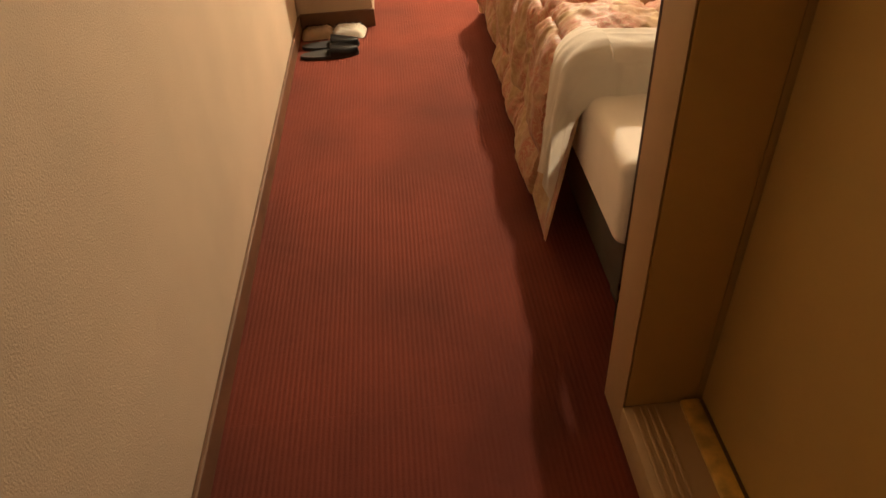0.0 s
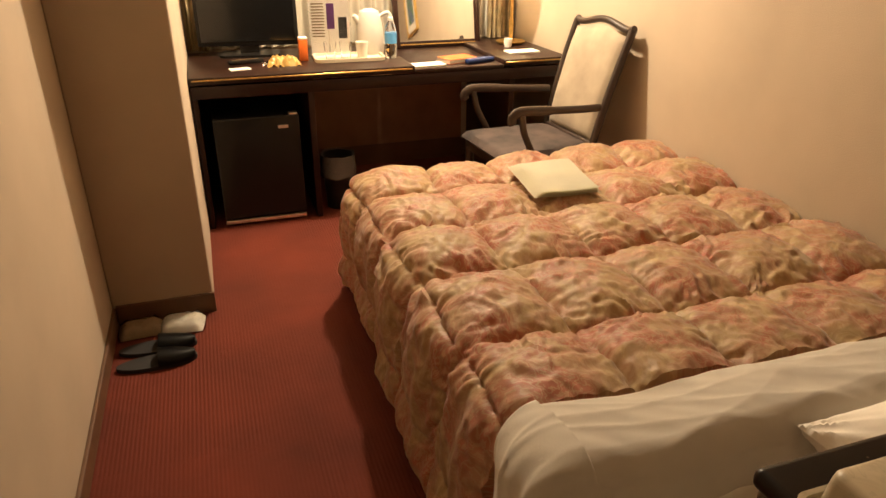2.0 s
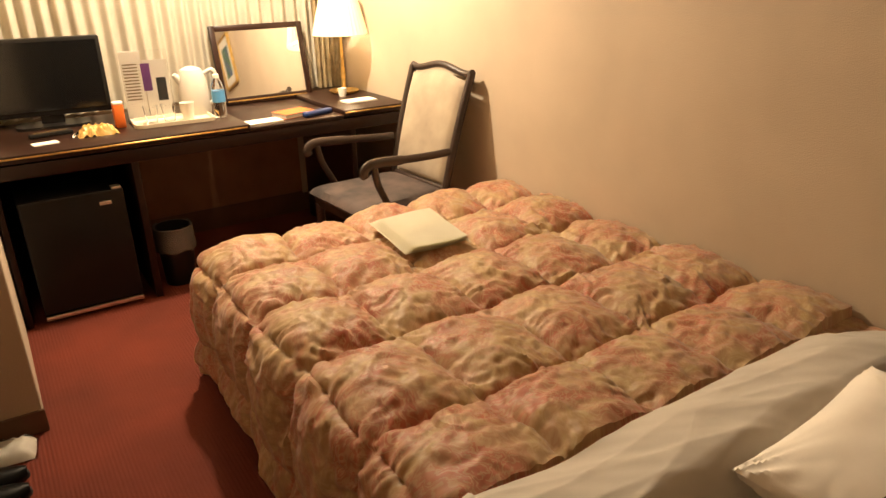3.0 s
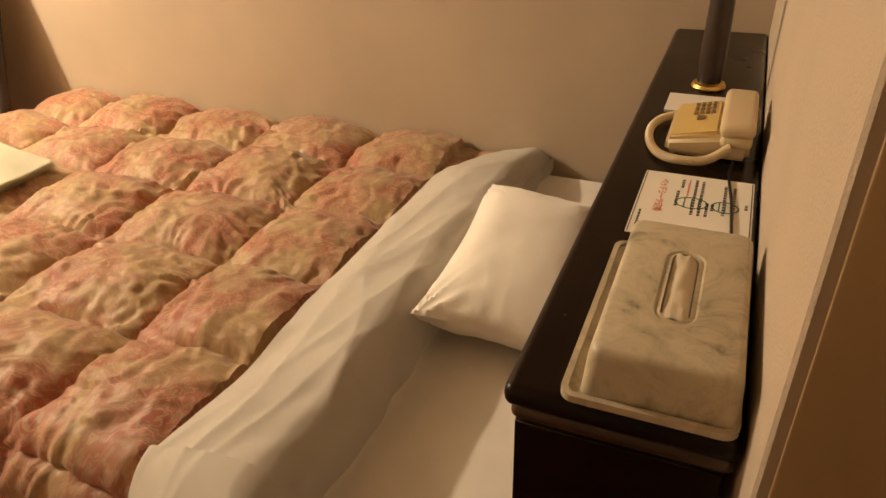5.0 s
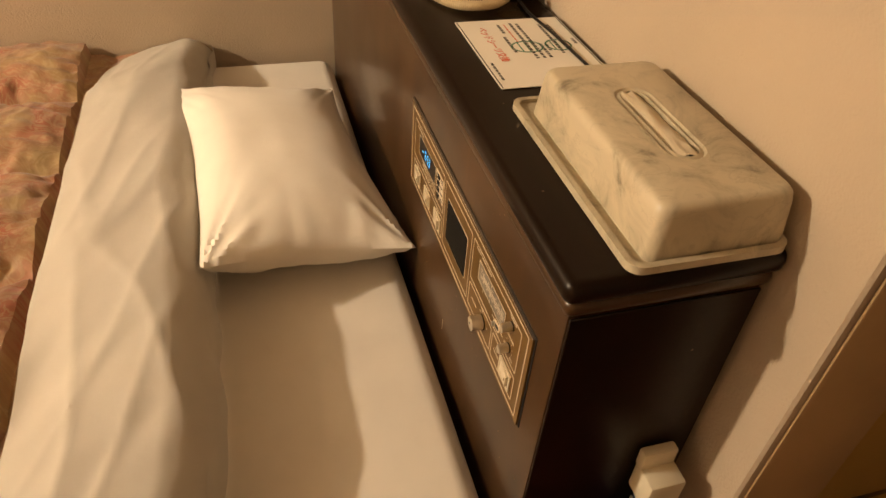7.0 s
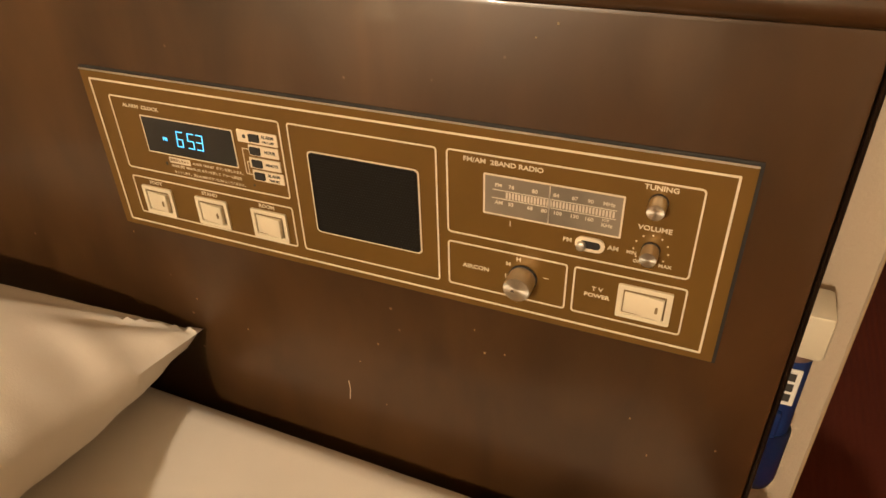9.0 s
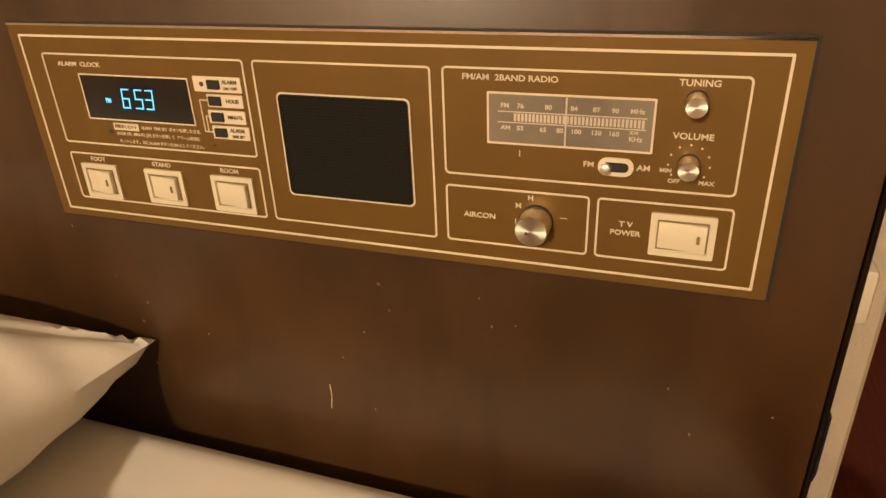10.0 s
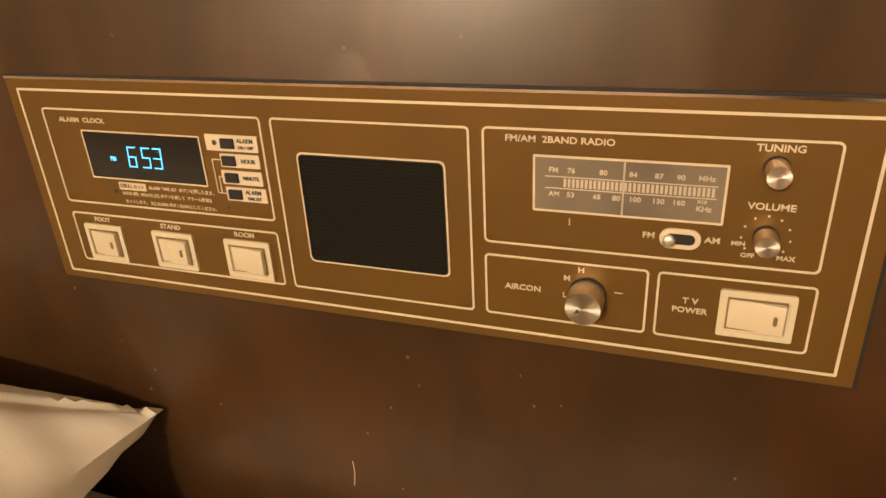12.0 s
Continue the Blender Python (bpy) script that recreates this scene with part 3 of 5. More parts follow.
def pillow_mesh(w, l, t, seed):
    bm = bmesh.new()
    for sgn in (1, -1):
        def pt(i, j, sgn=sgn):
            x, y = 2 * i - 1, 2 * j - 1
            e = max(0.0, (1 - abs(x) ** 2.6) * (1 - abs(y) ** 2.6))
            pull = 1 - 0.11 * (1 - x * x) * y * y
            pully = 1 - 0.09 * (1 - y * y) * x * x
            z = sgn * t / 2 * e ** (0.62 if sgn > 0 else 0.42)
            n = noise.noise(Vector((x * 2.2 + seed, y * 2.2, sgn))) * 0.006 + noise.noise(Vector((x * 4 + seed, y * 3, sgn))) * 0.002
            # creases fan out of the four corners
            for cx, cy in ((1, 1), (1, -1), (-1, 1), (-1, -1)):
                dx, dy = x - 1.08 * cx, y - 1.08 * cy
                r = math.hypot(dx, dy)
                n += 0.020 * math.exp(-(r / 0.5) ** 2) * noise.noise(Vector((math.atan2(dy, dx) * 9, r * 0.8, seed + 3 * cx + 7 * cy)))
            n += 0.006 * math.exp(-((1 - abs(x)) / 0.25) ** 2) * noise.noise(Vector((y * 6, x * 1.5, seed + 20)))
            corner = abs(x * y) ** 2
            return Vector((x * w / 2 * pully, y * l / 2 * pull, z + n * e ** 0.25 + 0.012 * corner))
        sheet(72, 56, pt, bm=bm)
    bmesh.ops.remove_doubles(bm, verts=bm.verts[:], dist=0.0006)
    return bm


pl = solo("pillow", pillow_mesh(0.57, 0.335, 0.160, 1.3), M_SHEET, "white cotton pillow half tucked under the sheet", "pillow")
pl.matrix_world = pose(1.716, 0.400, 0.553, 7, 0, 5)

# folded robe on the quilt
robe = thing("folded_robe", (1.66, 2.02, 0.543), "pale green-cream cotton robe folded flat on the quilt", "robe", turn=-4)
for k in range(4):
    def layer(i, j, k=k):
        x, y = (i - .5) * (0.25 - 0.010 * k), (j - .5) * (0.355 - 0.01 * k)
        return Vector((x + 0.004 * k + y * 0.22 * 0.3, y - 0.006 * k, 0.007 * k + 0.006 * wrinkle(x * 3, y * 3, 3) + 0.012 * wrinkle(x, y, 2)))
    bm = sheet(14, 14, layer)
    bmesh.ops.solidify(bm, geom=bm.faces[:], thickness=0.006)
    part("fold", bm, M_ROBE, robe)

# ---- headboard console ----
CX0, CD, CH = 0.972, 0.215, 0.903
con = thing("headboard_console", (0, 0, 0), "dark brown veneered headboard console with rounded top", "headboard")
part("body", box(CX0 + 0.004, ROOM_W - 0.002, 0.012, 0.204, 0.0, CH - 0.044, 0.003), M_CONSOLE, con)
part("end_panel", box(CX0 + 0.0005, CX0 + 0.0035, 0.013, 0.203, 0.0, CH - 0.046, 0.001, 1), M_CONSOLETOP, con, "thin near-black end panel")
part("top", box(CX0 - 0.006, ROOM_W - 0.002, 0.002, CD, CH - 0.026, CH, 0.011, 5), M_CONSOLETOP, con, "rounded worn top edge")
part("moulding", box(CX0 + 0.0, ROOM_W - 0.002, 0.004, 0.2085, CH - 0.045, CH - 0.0265, 0.008, 4), M_CONSOLE, con)
for k in range(16):
    sx, sz = random.uniform(1.0, 1.55), random.uniform(0.50, 0.64) if k % 4 else random.uniform(0.80, 0.85)
    part("scratch", box(sx, sx + random.uniform(0.0006, 0.0014), 0.2038, 0.2043, sz, sz + random.uniform(0.0008, 0.0022)), M_KEY, con)
part("scratch", sweep(smooth_path([(1.296, 0.2042, 0.53), (1.2955, 0.2042, 0.52), (1.297, 0.2042, 0.508)], 4), 0.0004, 5), M_LINE, con, "long pale scratch")

# ---- alarm clock and radio panel ----
PX, PZ, PY = 1.502, 0.785, 0.2075
panel = thing("control_panel", (PX, PY, PZ), "bronze bedside radio and alarm clock panel set in the console", "control panel")


def pp(p, d):
    """Panel millimetres, right and down, to local metres, d towards the bed."""
    return Vector((-p[0] / 1000, d, -p[1] / 1000))


def plate(name, u0, v0, u1, v1, r, depth, material, parent=panel, base=0.0, label=""):
    bm = prism(rounded(u0, v0, u1, v1, r), depth, place=lambda p, d: pp(p, base + d))
    return part(name, bm, material, parent, label, False)


def outline(u0, v0, u1, v1, r, w=1.1, name="line_frame", base=0.0):
    bm = ring_frame(rounded(u0, v0, u1, v1, r), rounded(u0 + w, v0 + w, u1 - w, v1 - w, max(0.1, r - w)), 0.0004, lambda p, d: pp(p, base + d))
    return part(name, bm, M_LINE, panel, "", False)


def words(text, u, v, size, align="CENTER", material=M_LINE, base=0.0001, parent=panel, bold=0.00008, squeeze=1.12):
    return lettering(text, size / 1000, material, pose(-u / 1000, base, -v / 1000, 90, 0, 180), parent, align=align, bold=bold, squeeze=squeeze)


plate("recess_edge", -2.2, -2.2, 486.2, 138.2, 0.5, 0.0022, M_MATTBLACK, base=-0.0045)
plate("faceplate", 0, 0, 484, 136, 0.6, 0.0045, M_PLATE, base=-0.0045, label="bronze printed faceplate")
part("edge_trim", box(-0.484, 0.0, -0.003, 0.0006, -0.0002, 0.0012), M_CHROME, panel, "thin bright top edge")
outline(7.5, 6, 476.5, 131, 0.8, 1.4)
outline(23, 17.5, 179, 79, 2.5)
outline(23, 86, 179, 121, 2.5)
outline(185, 17.5, 298, 121, 2.5)
outline(304.5, 17, 461, 78.5, 3)
outline(304.5, 85, 388, 121, 2.5)
outline(392, 85, 462, 121, 2.5)
# clock
words("ALARM  CLOCK", 35, 24.5, 4.0, "LEFT", squeeze=1.22)
plate("display", 51, 31, 136, 60, 0.5, 0.0006, M_DISPLAY, label="dark clock display window")
outline(50.2, 30.2, 136.8, 60.8, 0.8, 0.9, base=0.0003)
SEG = {"6": "afedcg", "5": "afgcd", "3": "abgcd"}


def digit(ch, u, v, w=6.6, h=13.4):
    t, sl = 1.25, 0.1
    bars = {"a": (0, 0, w, t), "g": (0, h / 2 - t / 2, w, h / 2 + t / 2), "d": (0, h - t, w, h), "f": (0, 0, t, h / 2), "e": (0, h / 2, t, h), "b": (w - t, 0, w, h / 2), "c": (w - t, h / 2, w, h)}
    bm = bmesh.new()
    for s in SEG[ch]:
        a, b, c, d = bars[s]
        prism([(u + x - sl * (y - h), v + y) for x, y in ((a + .2, b + .2), (c - .2, b + .2), (c - .2, d - .2), (a + .2, d - .2))], 0.0002, bm, lambda p, dd: pp(p, 0.0007 + dd))
    part("digit", bm, M_DIGIT, panel, "glowing blue digit", False)


digit("6", 81.3, 38.8)
digit("5", 91.8, 38.8)
digit("3", 100.2, 38.8)
words("PM", 70.5, 47.5, 4.2, material=M_DIGIT, base=0.0008, squeeze=0.8)
for (u0, v0, u1, v1, ku, text, small) in ((141, 28.5, 175.5, 38, 156, "ALARM", "ON / OFF"), (149, 39.5, 175, 47.5, 155, "HOUR", ""), (148, 49.5, 175, 57.8, 155, "MINUTE", ""), (149, 59.5, 176, 68, 155.5, "ALARM", "TIME SET")):
    vm = (v0 + v1) / 2
    pl_ = plate("button_plate", u0, v0, u1, v1, 0.5, 0.0008, M_LINE)
    plate("button", ku - 4.3, vm - 2.8, ku + 4.3, vm + 2.8, 0.4, 0.0022, M_MATTBLACK, pl_)
    words(text, 167.5, vm - (1.6 if small else 0), 3.5 if text != "MINUTE" else 3.1, material=M_INK, base=0.0009, parent=pl_, squeeze=0.95)
    if small:
        words(small, 167.5, vm + 2.3, 2.5, material=M_INK, base=0.0009, parent=pl_, squeeze=0.95)
plate("dot", 145.5, 31.8, 148.5, 34.8, 1.4, 0.001, M_INK)
for v in (43.5, 64):
    plate("bracket_line", 143, v - 0.3, 149, v + 0.3, 0.1, 0.0004, M_LINE)
plate("bracket_line", 142.6, 43.2, 143.2, 64.3, 0.1, 0.0004, M_LINE)
plate("bracket_line", 145.6, 53.5, 149, 54.1, 0.1, 0.0004, M_LINE)
plate("bracket_line", 145.2, 53.5, 145.8, 64.3, 0.1, 0.0004, M_LINE)
# printed instructions
plate("caption_plate", 69, 62.6, 89.5, 67.4, 0.3, 0.0004, M_LINE)
words("\u76ee\u899a\u307e\u3057\u30bb\u30c3\u30c8", 79.2, 65.0, 2.9, material=M_PLATE, base=0.0005, bold=0.00004, squeeze=0.92)
words("ALARM  TIME SET  \u30dc\u30bf\u30f3\u3092\u62bc\u3057\u305f\u307e\u307e\u3001", 91.5, 65, 2.9, "LEFT", bold=0.00003, squeeze=0.93)
words("HOUR (\u6642)  MINUTE (\u5206) \u30dc\u30bf\u30f3\u3092\u62bc\u3057\u3066  \u30a2\u30e9\u30fc\u30e0\u6642\u523b\u3092", 70, 70, 2.9, "LEFT", bold=0.00003, squeeze=0.90)
words("\u30bb\u30c3\u30c8\u3057\u307e\u3059\u3002 \u6b21\u306bALARM \u30dc\u30bf\u30f3\u3092ON \u306b\u3057\u3066\u304f\u3060\u3055\u3044\u3002", 71, 75.3, 2.9, "LEFT", bold=0.00003, squeeze=0.90)
plate("screw_hole", 64.2, 67.6, 66.6, 70.4, 1.1, 0.0004, M_INK)
plate("screw_hole", 147.0, 72.2, 148.4, 73.8, 0.6, 0.0004, M_INK)
# rocker switches


def rocker(u0, v0, u1, v1, lamp=True, flip=False):
    fr = plate("rocker_switch", u0, v0, u1, v1, 1.2, 0.0007, M_CREAM, label="cream rocker switch")
    ring = ring_frame(rounded(u0, v0, u1, v1, 1.2), rounded(u0 + 3, v0 + 3, u1 - 3, v1 - 3, 0.8), 0.0009, lambda p, d: pp(p, 0.0007 + d))
    part("surround", ring, M_CREAM, fr, "", False)
    plate("gap", u0 + 3.6, v0 + 3.9, u1 - 3.6, v1 - 3.9, 0.3, 0.0004, M_KEY, fr, 0.0007)
    a, b, c, d = u0 + 4.4, v0 + 4.8, u1 - 4.4, v1 - 4.8
    bm = bmesh.new()
    prof = [(a, 0.0009), (a, 0.0016), (a + 0.35 * (c - a), 0.0018), (c, 0.0048), (c, 0.0009)]
    lo = [bm.verts.new(pp((u, b), h)) for u, h in prof]
    hi = [bm.verts.new(pp((u, d), h)) for u, h in prof]
    bm.faces.new(lo)
    bm.faces.new(hi[::-1])
    for i in range(5):
        bm.faces.new((lo[i], hi[i], hi[(i + 1) % 5], lo[(i + 1) % 5]))
    bmesh.ops.bevel(bm, geom=bm.edges[:], offset=0.0005, segments=1, affect="EDGES")
    part("rocker", bm, M_CREAM, fr)
    if lamp:
        um, vm = c - 4.2, (b + d) / 2
        part("indicator", prism(rounded(um - 0.9, vm - 2.4, um + 0.9, vm + 2.4, 0.8), 0.0008, place=lambda p, dd: pp(p, 0.0037 + dd)), M_KEY, fr, "", False)


rocker(31.5, 93.5, 62, 119)
rocker(86, 93.5, 117, 118.5)
rocker(140, 93.5, 172, 118.8, False)
rocker(421, 90.5, 454.5, 115.5)
words("FOOT", 47, 90.3, 4.2)
words("STAND", 101, 90.2, 4.2)
words("ROOM", 155, 90.2, 4.2)
# speaker grille with punched holes
plate("speaker_grille", 200, 37, 284, 101, 3, 0.0008, M_MATTBLACK, label="black punched speaker grille")
outline(199, 36, 285, 102, 3.5, 1.2, base=0.0002)
M_HOLE = mat("hole_black", (0.002, 0.002, 0.002), 0.9)
M_MESH = mat("grille_metal", (0.011, 0.009, 0.007), 0.6, 0.0)
M_MESH.node_tree.nodes["Principled BSDF"].inputs["Specular IOR Level"].default_value = 0.08
bm = bmesh.new()
for r in range(29):
    for c in range(38):
        u, v = 203 + c * 2.12 + (1.06 if r % 2 else 0), 39.6 + r * 2.1
        if u < 282:
            prism([(u + 0.72 * math.cos(k * math.pi / 3), v + 0.72 * math.sin(k * math.pi / 3)) for k in range(6)], 0.0002, bm, lambda p, d: pp(p, 0.0011 + d))
holes = part("perforation", bm, M_HOLE, panel, "", False)
tagged(holes, "", "", "", "stuff")
plate("grille_sheet", 200.6, 37.6, 283.4, 100.4, 2.6, 0.0003, M_MESH, base=0.0008)
# radio
words("FM/AM  2BAND RADIO", 316, 22.3, 4.5, "LEFT", squeeze=1.14)
plate("dial", 331, 30.5, 417, 57.5, 0.5, 0.0006, M_DIAL, label="grey radio tuning scale window")
outline(330, 29.6, 418, 58.4, 0.8, 1.1, base=0.0003)
for text, u, v in (("FM", 340, 36.8), ("76", 348.5, 36.8), ("80", 363.5, 36.8), ("84", 377, 36.8), ("87", 388.5, 36.8), ("90", 398, 36.8), ("MHz", 409, 36.6), ("AM", 340.5, 49), ("53", 348.5, 49), ("65", 361, 49), ("80", 370, 49), ("100", 378.5, 49), ("130", 389, 49), ("160", 398, 49), ("KHz", 409, 51.2)):
    words(text, u, v, 3.4, material=M_DIALPRINT, base=0.0007, squeeze=1.1)
words("X10", 408, 47.8, 2.2, material=M_DIALPRINT, base=0.0007)
plate("scale_line", 336, 39.8, 414, 40.3, 0.1, 0.0002, M_DIALPRINT, base=0.0006)
plate("scale_line", 336, 45.7, 414, 46.2, 0.1, 0.0002, M_DIALPRINT, base=0.0006)
for k in range(34):
    u = 345 + k * 2.02
    plate("scale_bar", u, 40.9, u + 1.25, 45.1, 0.1, 0.0002, M_DIALPRINT, base=0.0006)
plate("needle", 372.6, 31, 373.5, 57, 0.1, 0.0004, M_STEEL, base=0.0008)
plate("tick", 348, 61.5, 348.6, 65, 0.1, 0.0003, M_DIALPRINT)
words("TUNING", 437, 21.2, 4.5)
words("VOLUME", 437, 48, 4.5)
for t_, u, v, s_ in (("FM", 386, 66.6, 4.2), ("AM", 414.5, 66.6, 4.2), ("MIN", 425.5, 66.8, 3.0), ("OFF", 430, 72.3, 3.0), ("MAX", 446, 72.3, 3.2), ("AIRCON", 325, 103, 4.5), ("H", 355, 89.3, 4.2), ("M", 348, 94.6, 4.2), ("L", 347, 104.5, 4.2), ("T V", 408, 99.6, 4.4), ("POWER", 408, 104.8, 4.2)):
    words(t_, u, v, s_)
plate("dash", 372, 99.5, 376, 99.9, 0.1, 0.0003, M_DIALPRINT)


def knob(u, v, r, h, name, label, ridges=36, mark=True):
    bm = bmesh.new()
    prof = [(r * 1.0, 0.0), (r * 1.0, h * 0.92), (r * 0.94, h), (r * 0.3, h * 1.0)]
    lathe([(a / 1000, b / 1000) for a, b in prof], ridges * 2, bm, "y")
    for k, vert in enumerate(bm.verts):
        rad = math.hypot(vert.co.x, vert.co.z)
        if (k % (ridges * 2)) % 2 and rad > r * 0.00096 and vert.co.y < h * 0.00093:
            vert.co.x *= 0.965
            vert.co.z *= 0.965
    bmesh.ops.translate(bm, verts=bm.verts[:], vec=pp((u, v), 0.0))
    ob = part(name, bm, M_SPUN, panel, label)
    part("skirt", lathe([(r * 1.07 / 1000, -0.0004), (r * 1.07 / 1000, 0.0014)], 32, None, "y", pp((u, v), 0.0)), M_MATTBLACK, ob)
    if mark:
        part("pointer", prism([(u - 2.6 - 1.3, v + 1.2 + 1), (u - 2.6 + 1.3, v + 1.2 + 1), (u - 2.6, v - 1.3 + 1)], 0.0002, place=lambda p, d: pp(p, h / 1000 + d)), M_INK, ob, "", False)
    return ob


knob(436.5, 30, 5.2, 13, "tuning_knob", "small turned steel knob", 24, False)
knob(436.5, 62.5, 5.2, 12, "volume_knob", "small turned steel knob", 24, False)
knob(358.5, 103.2, 9.3, 15, "fan_knob", "large ridged steel fan speed knob", 44, True)
for k in range(9):
    a = radians(-128 + 32 * k)
    plate("dot", 436.5 + 10.2 * math.sin(a) - 0.5, 62.5 - 10.2 * math.cos(a) - 0.5, 436.5 + 10.2 * math.sin(a) + 0.5, 62.5 - 10.2 * math.cos(a) + 0.5, 0.45, 0.0003, M_LINE)
sl = plate("slide_switch", 391, 61.8, 409.5, 71.8, 4.9, 0.0012, M_LINE, label="cream slide switch between two bands")
plate("slot", 393.5, 64.2, 407, 69.4, 2.5, 0.0003, M_MATTBLACK, sl, 0.0012)
part("slider", lathe([(0.0030, 0.001), (0.0028, 0.0045), (0.0018, 0.005)], 16, None, "y", pp((395.3, 67.6), 0.0)), M_STEEL, sl)

# ---- things on the console ----
tray = thing("tissue_box_tray", (1.111, 0.085, CH), "thin marbled plastic tray under the tissue box cover", "tray")
bm = prism(rounded(-0.142, -0.075, 0.142, 0.075, 0.012), 0.005)
part("base", bm, M_MARBLE, tray)
part("rim", ring_frame(rounded(-0.144, -0.077, 0.144, 0.077, 0.014), rounded(-0.138, -0.071, 0.138, 0.071, 0.010), 0.008, lambda p, d: Vector((p[0], p[1], d + 0.001))), M_MARBLE, tray)
tb = thing("tissue_box_cover", (1.104, 0.077, CH + 0.005), "cream marbled plastic tissue box cover with oval slot", "tissue box")
bm = bmesh.new()
rings = []
for z, w, l, r in ((0.0, 0.136, 0.258, 0.010), (0.040, 0.130, 0.252, 0.012), (0.048, 0.127, 0.249, 0.012), (0.0515, 0.122, 0.244, 0.012), (0.053, 0.114, 0.236, 0.012)):
    rings.append([bm.verts.new((x, y, z)) for x, y in rounded(-l / 2, -w / 2, l / 2, w / 2, r)])
slot_o = rounded(-0.066, -0.020, 0.066, 0.020, 0.0195)
slot_i = rounded(-0.060, -0.0135, 0.060, 0.0135, 0.013)
rings.append([bm.verts.new((x, y, 0.053)) for x, y in slot_o])
rings.append([bm.verts.new((x, y, 0.051)) for x, y in rounded(-0.064, -0.018, 0.064, 0.018, 0.0175)])
rings.append([bm.verts.new((x, y, 0.0525)) for x, y in slot_i])
rings.append([bm.verts.new((x, y, 0.040)) for x, y in rounded(-0.058, -0.0125, 0.058, 0.0125, 0.012)])
for a, b in zip(rings, rings[1:]):
    for i in range(len(a)):
        bm.faces.new((a[i], a[(i + 1) % len(a)], b[(i + 1) % len(a)], b[i]))
bm.faces.new(rings[0][::-1])
part("shell", bm, M_MARBLE, tb)
part("tissue", sheet(16, 8, lambda i, j: Vector(((i - .5) * 0.116, (j - .5) * 0.024, 0.0495 + 0.003 * math.sin(j * math.pi) + 0.003 * wrinkle(i * 3, j * 2, 2)))), M_TISSUE, tb, "cream tissue in the slot")
card = thing("notice_card", (1.390, 0.084, CH + 0.001), "white notice card with red, green and black print", "card")
part("sheet", prism(rounded(-0.100, -0.0745, 0.092, 0.0745, 0.002), 0.0008), M_PAPER, card, "", False)


def bars(name, material, x0, x1, y0, y1, n, gap=0.6, h=0.0009):
    """Rows of short unreadable print that run along x."""
    for r in range(n):
        bm = bmesh.new()
        y = y0 + (y1 - y0) * (r + 0.5) / n
        hw = (y1 - y0) / n * gap / 2
        x = x0
        while x < x1 - 0.002:
            wd = min(random.uniform(0.003, 0.007), x1 - x)
            box(x, x + wd, y - hw, y + hw, h, h + 0.0002, bm=bm)
            x += wd + 0.0022
        part(name, bm, material, card, "", False)


lettering("\u30d9\u30c3\u30c9\u30b7\u30fc\u30c4\u4ea4\u63db", 0.0135, M_RED, pose(0.018, 0.045, 0.001, 0, 0, 180), card, squeeze=0.95)
for x0, x1, y in ((0.048, 0.078, 0.019), (-0.010, 0.040, 0.023), (-0.030, 0.078, 0.001), (-0.030, 0.078, -0.008), (-0.030, 0.010, -0.017), (-0.010, 0.010, -0.024), (-0.02, 0.070, -0.038), (-0.03, 0.070, -0.050), (0.005, 0.020, -0.066)):
    bars("print", M_INK, x0, x1, y - 0.0032, y + 0.0032, 1, 0.62)
bars("print", M_INK, -0.080, -0.035, 0.062, 0.067, 1, 0.6)
bars("print", M_RED, 0.020, 0.075, 0.0085, 0.0125, 1, 0.5)
for cy, ry in ((0.003, 0.022), (-0.040, 0.018)):
    oval = [(0.004 + 0.017 * math.cos(k * math.pi / 16), cy + ry * math.sin(k * math.pi / 16)) for k in range(32)]
    hole = [(0.004 + 0.0145 * math.cos(k * math.pi / 16), cy + (ry - 0.0025) * math.sin(k * math.pi / 16)) for k in range(32)]
    emblem = part("emblem", ring_frame(oval, hole, 0.0002, lambda p, d: Vector((p[0], p[1], 0.0009 + d))), M_GREEN, card, "green printed oval emblem", False)
    for k in (-1, 0, 1):
        part("emblem_bar", box(0.004 - 0.0135, 0.004 + 0.0135, cy + k * ry * 0.42 - 0.0009, cy + k * ry * 0.42 + 0.0009, 0.0009, 0.00105), M_GREEN, emblem, "", False)
part("border", box(-0.098, 0.090, 0.0715, 0.0728, 0.0009, 0.0011), M_INK, card, "", False)
part("border", box(-0.098, 0.090, -0.0728, -0.0715, 0.0009, 0.0011), M_INK, card, "", False)
memo = thing("memo_pad", (1.80, 0.128, CH + 0.001), "small white memo pad under the telephone", "paper")
part("sheet", box(-0.06, 0.035, -0.06, 0.04, 0, 0.004), M_PAPER, memo, "", False)

phone = thing("telephone", (1.626, 0.090, CH), "cream push-button telephone with coiled cord on the console", "telephone")

phone.scale = (0.95, 0.87, 0.95)


def wedge(x0, x1, y0, y1, z_back, z_front, bev):
    bm = box(x0, x1, y0, y1, 0.004, 1.0)
    for v in bm.verts:
        if v.co.z > 0.5:
            v.co.z = z_back if v.co.y < (y0 + y1) / 2 else z_front
    bmesh.ops.bevel(bm, geom=bm.edges[:], offset=bev, segments=3, affect="EDGES")
    return bm


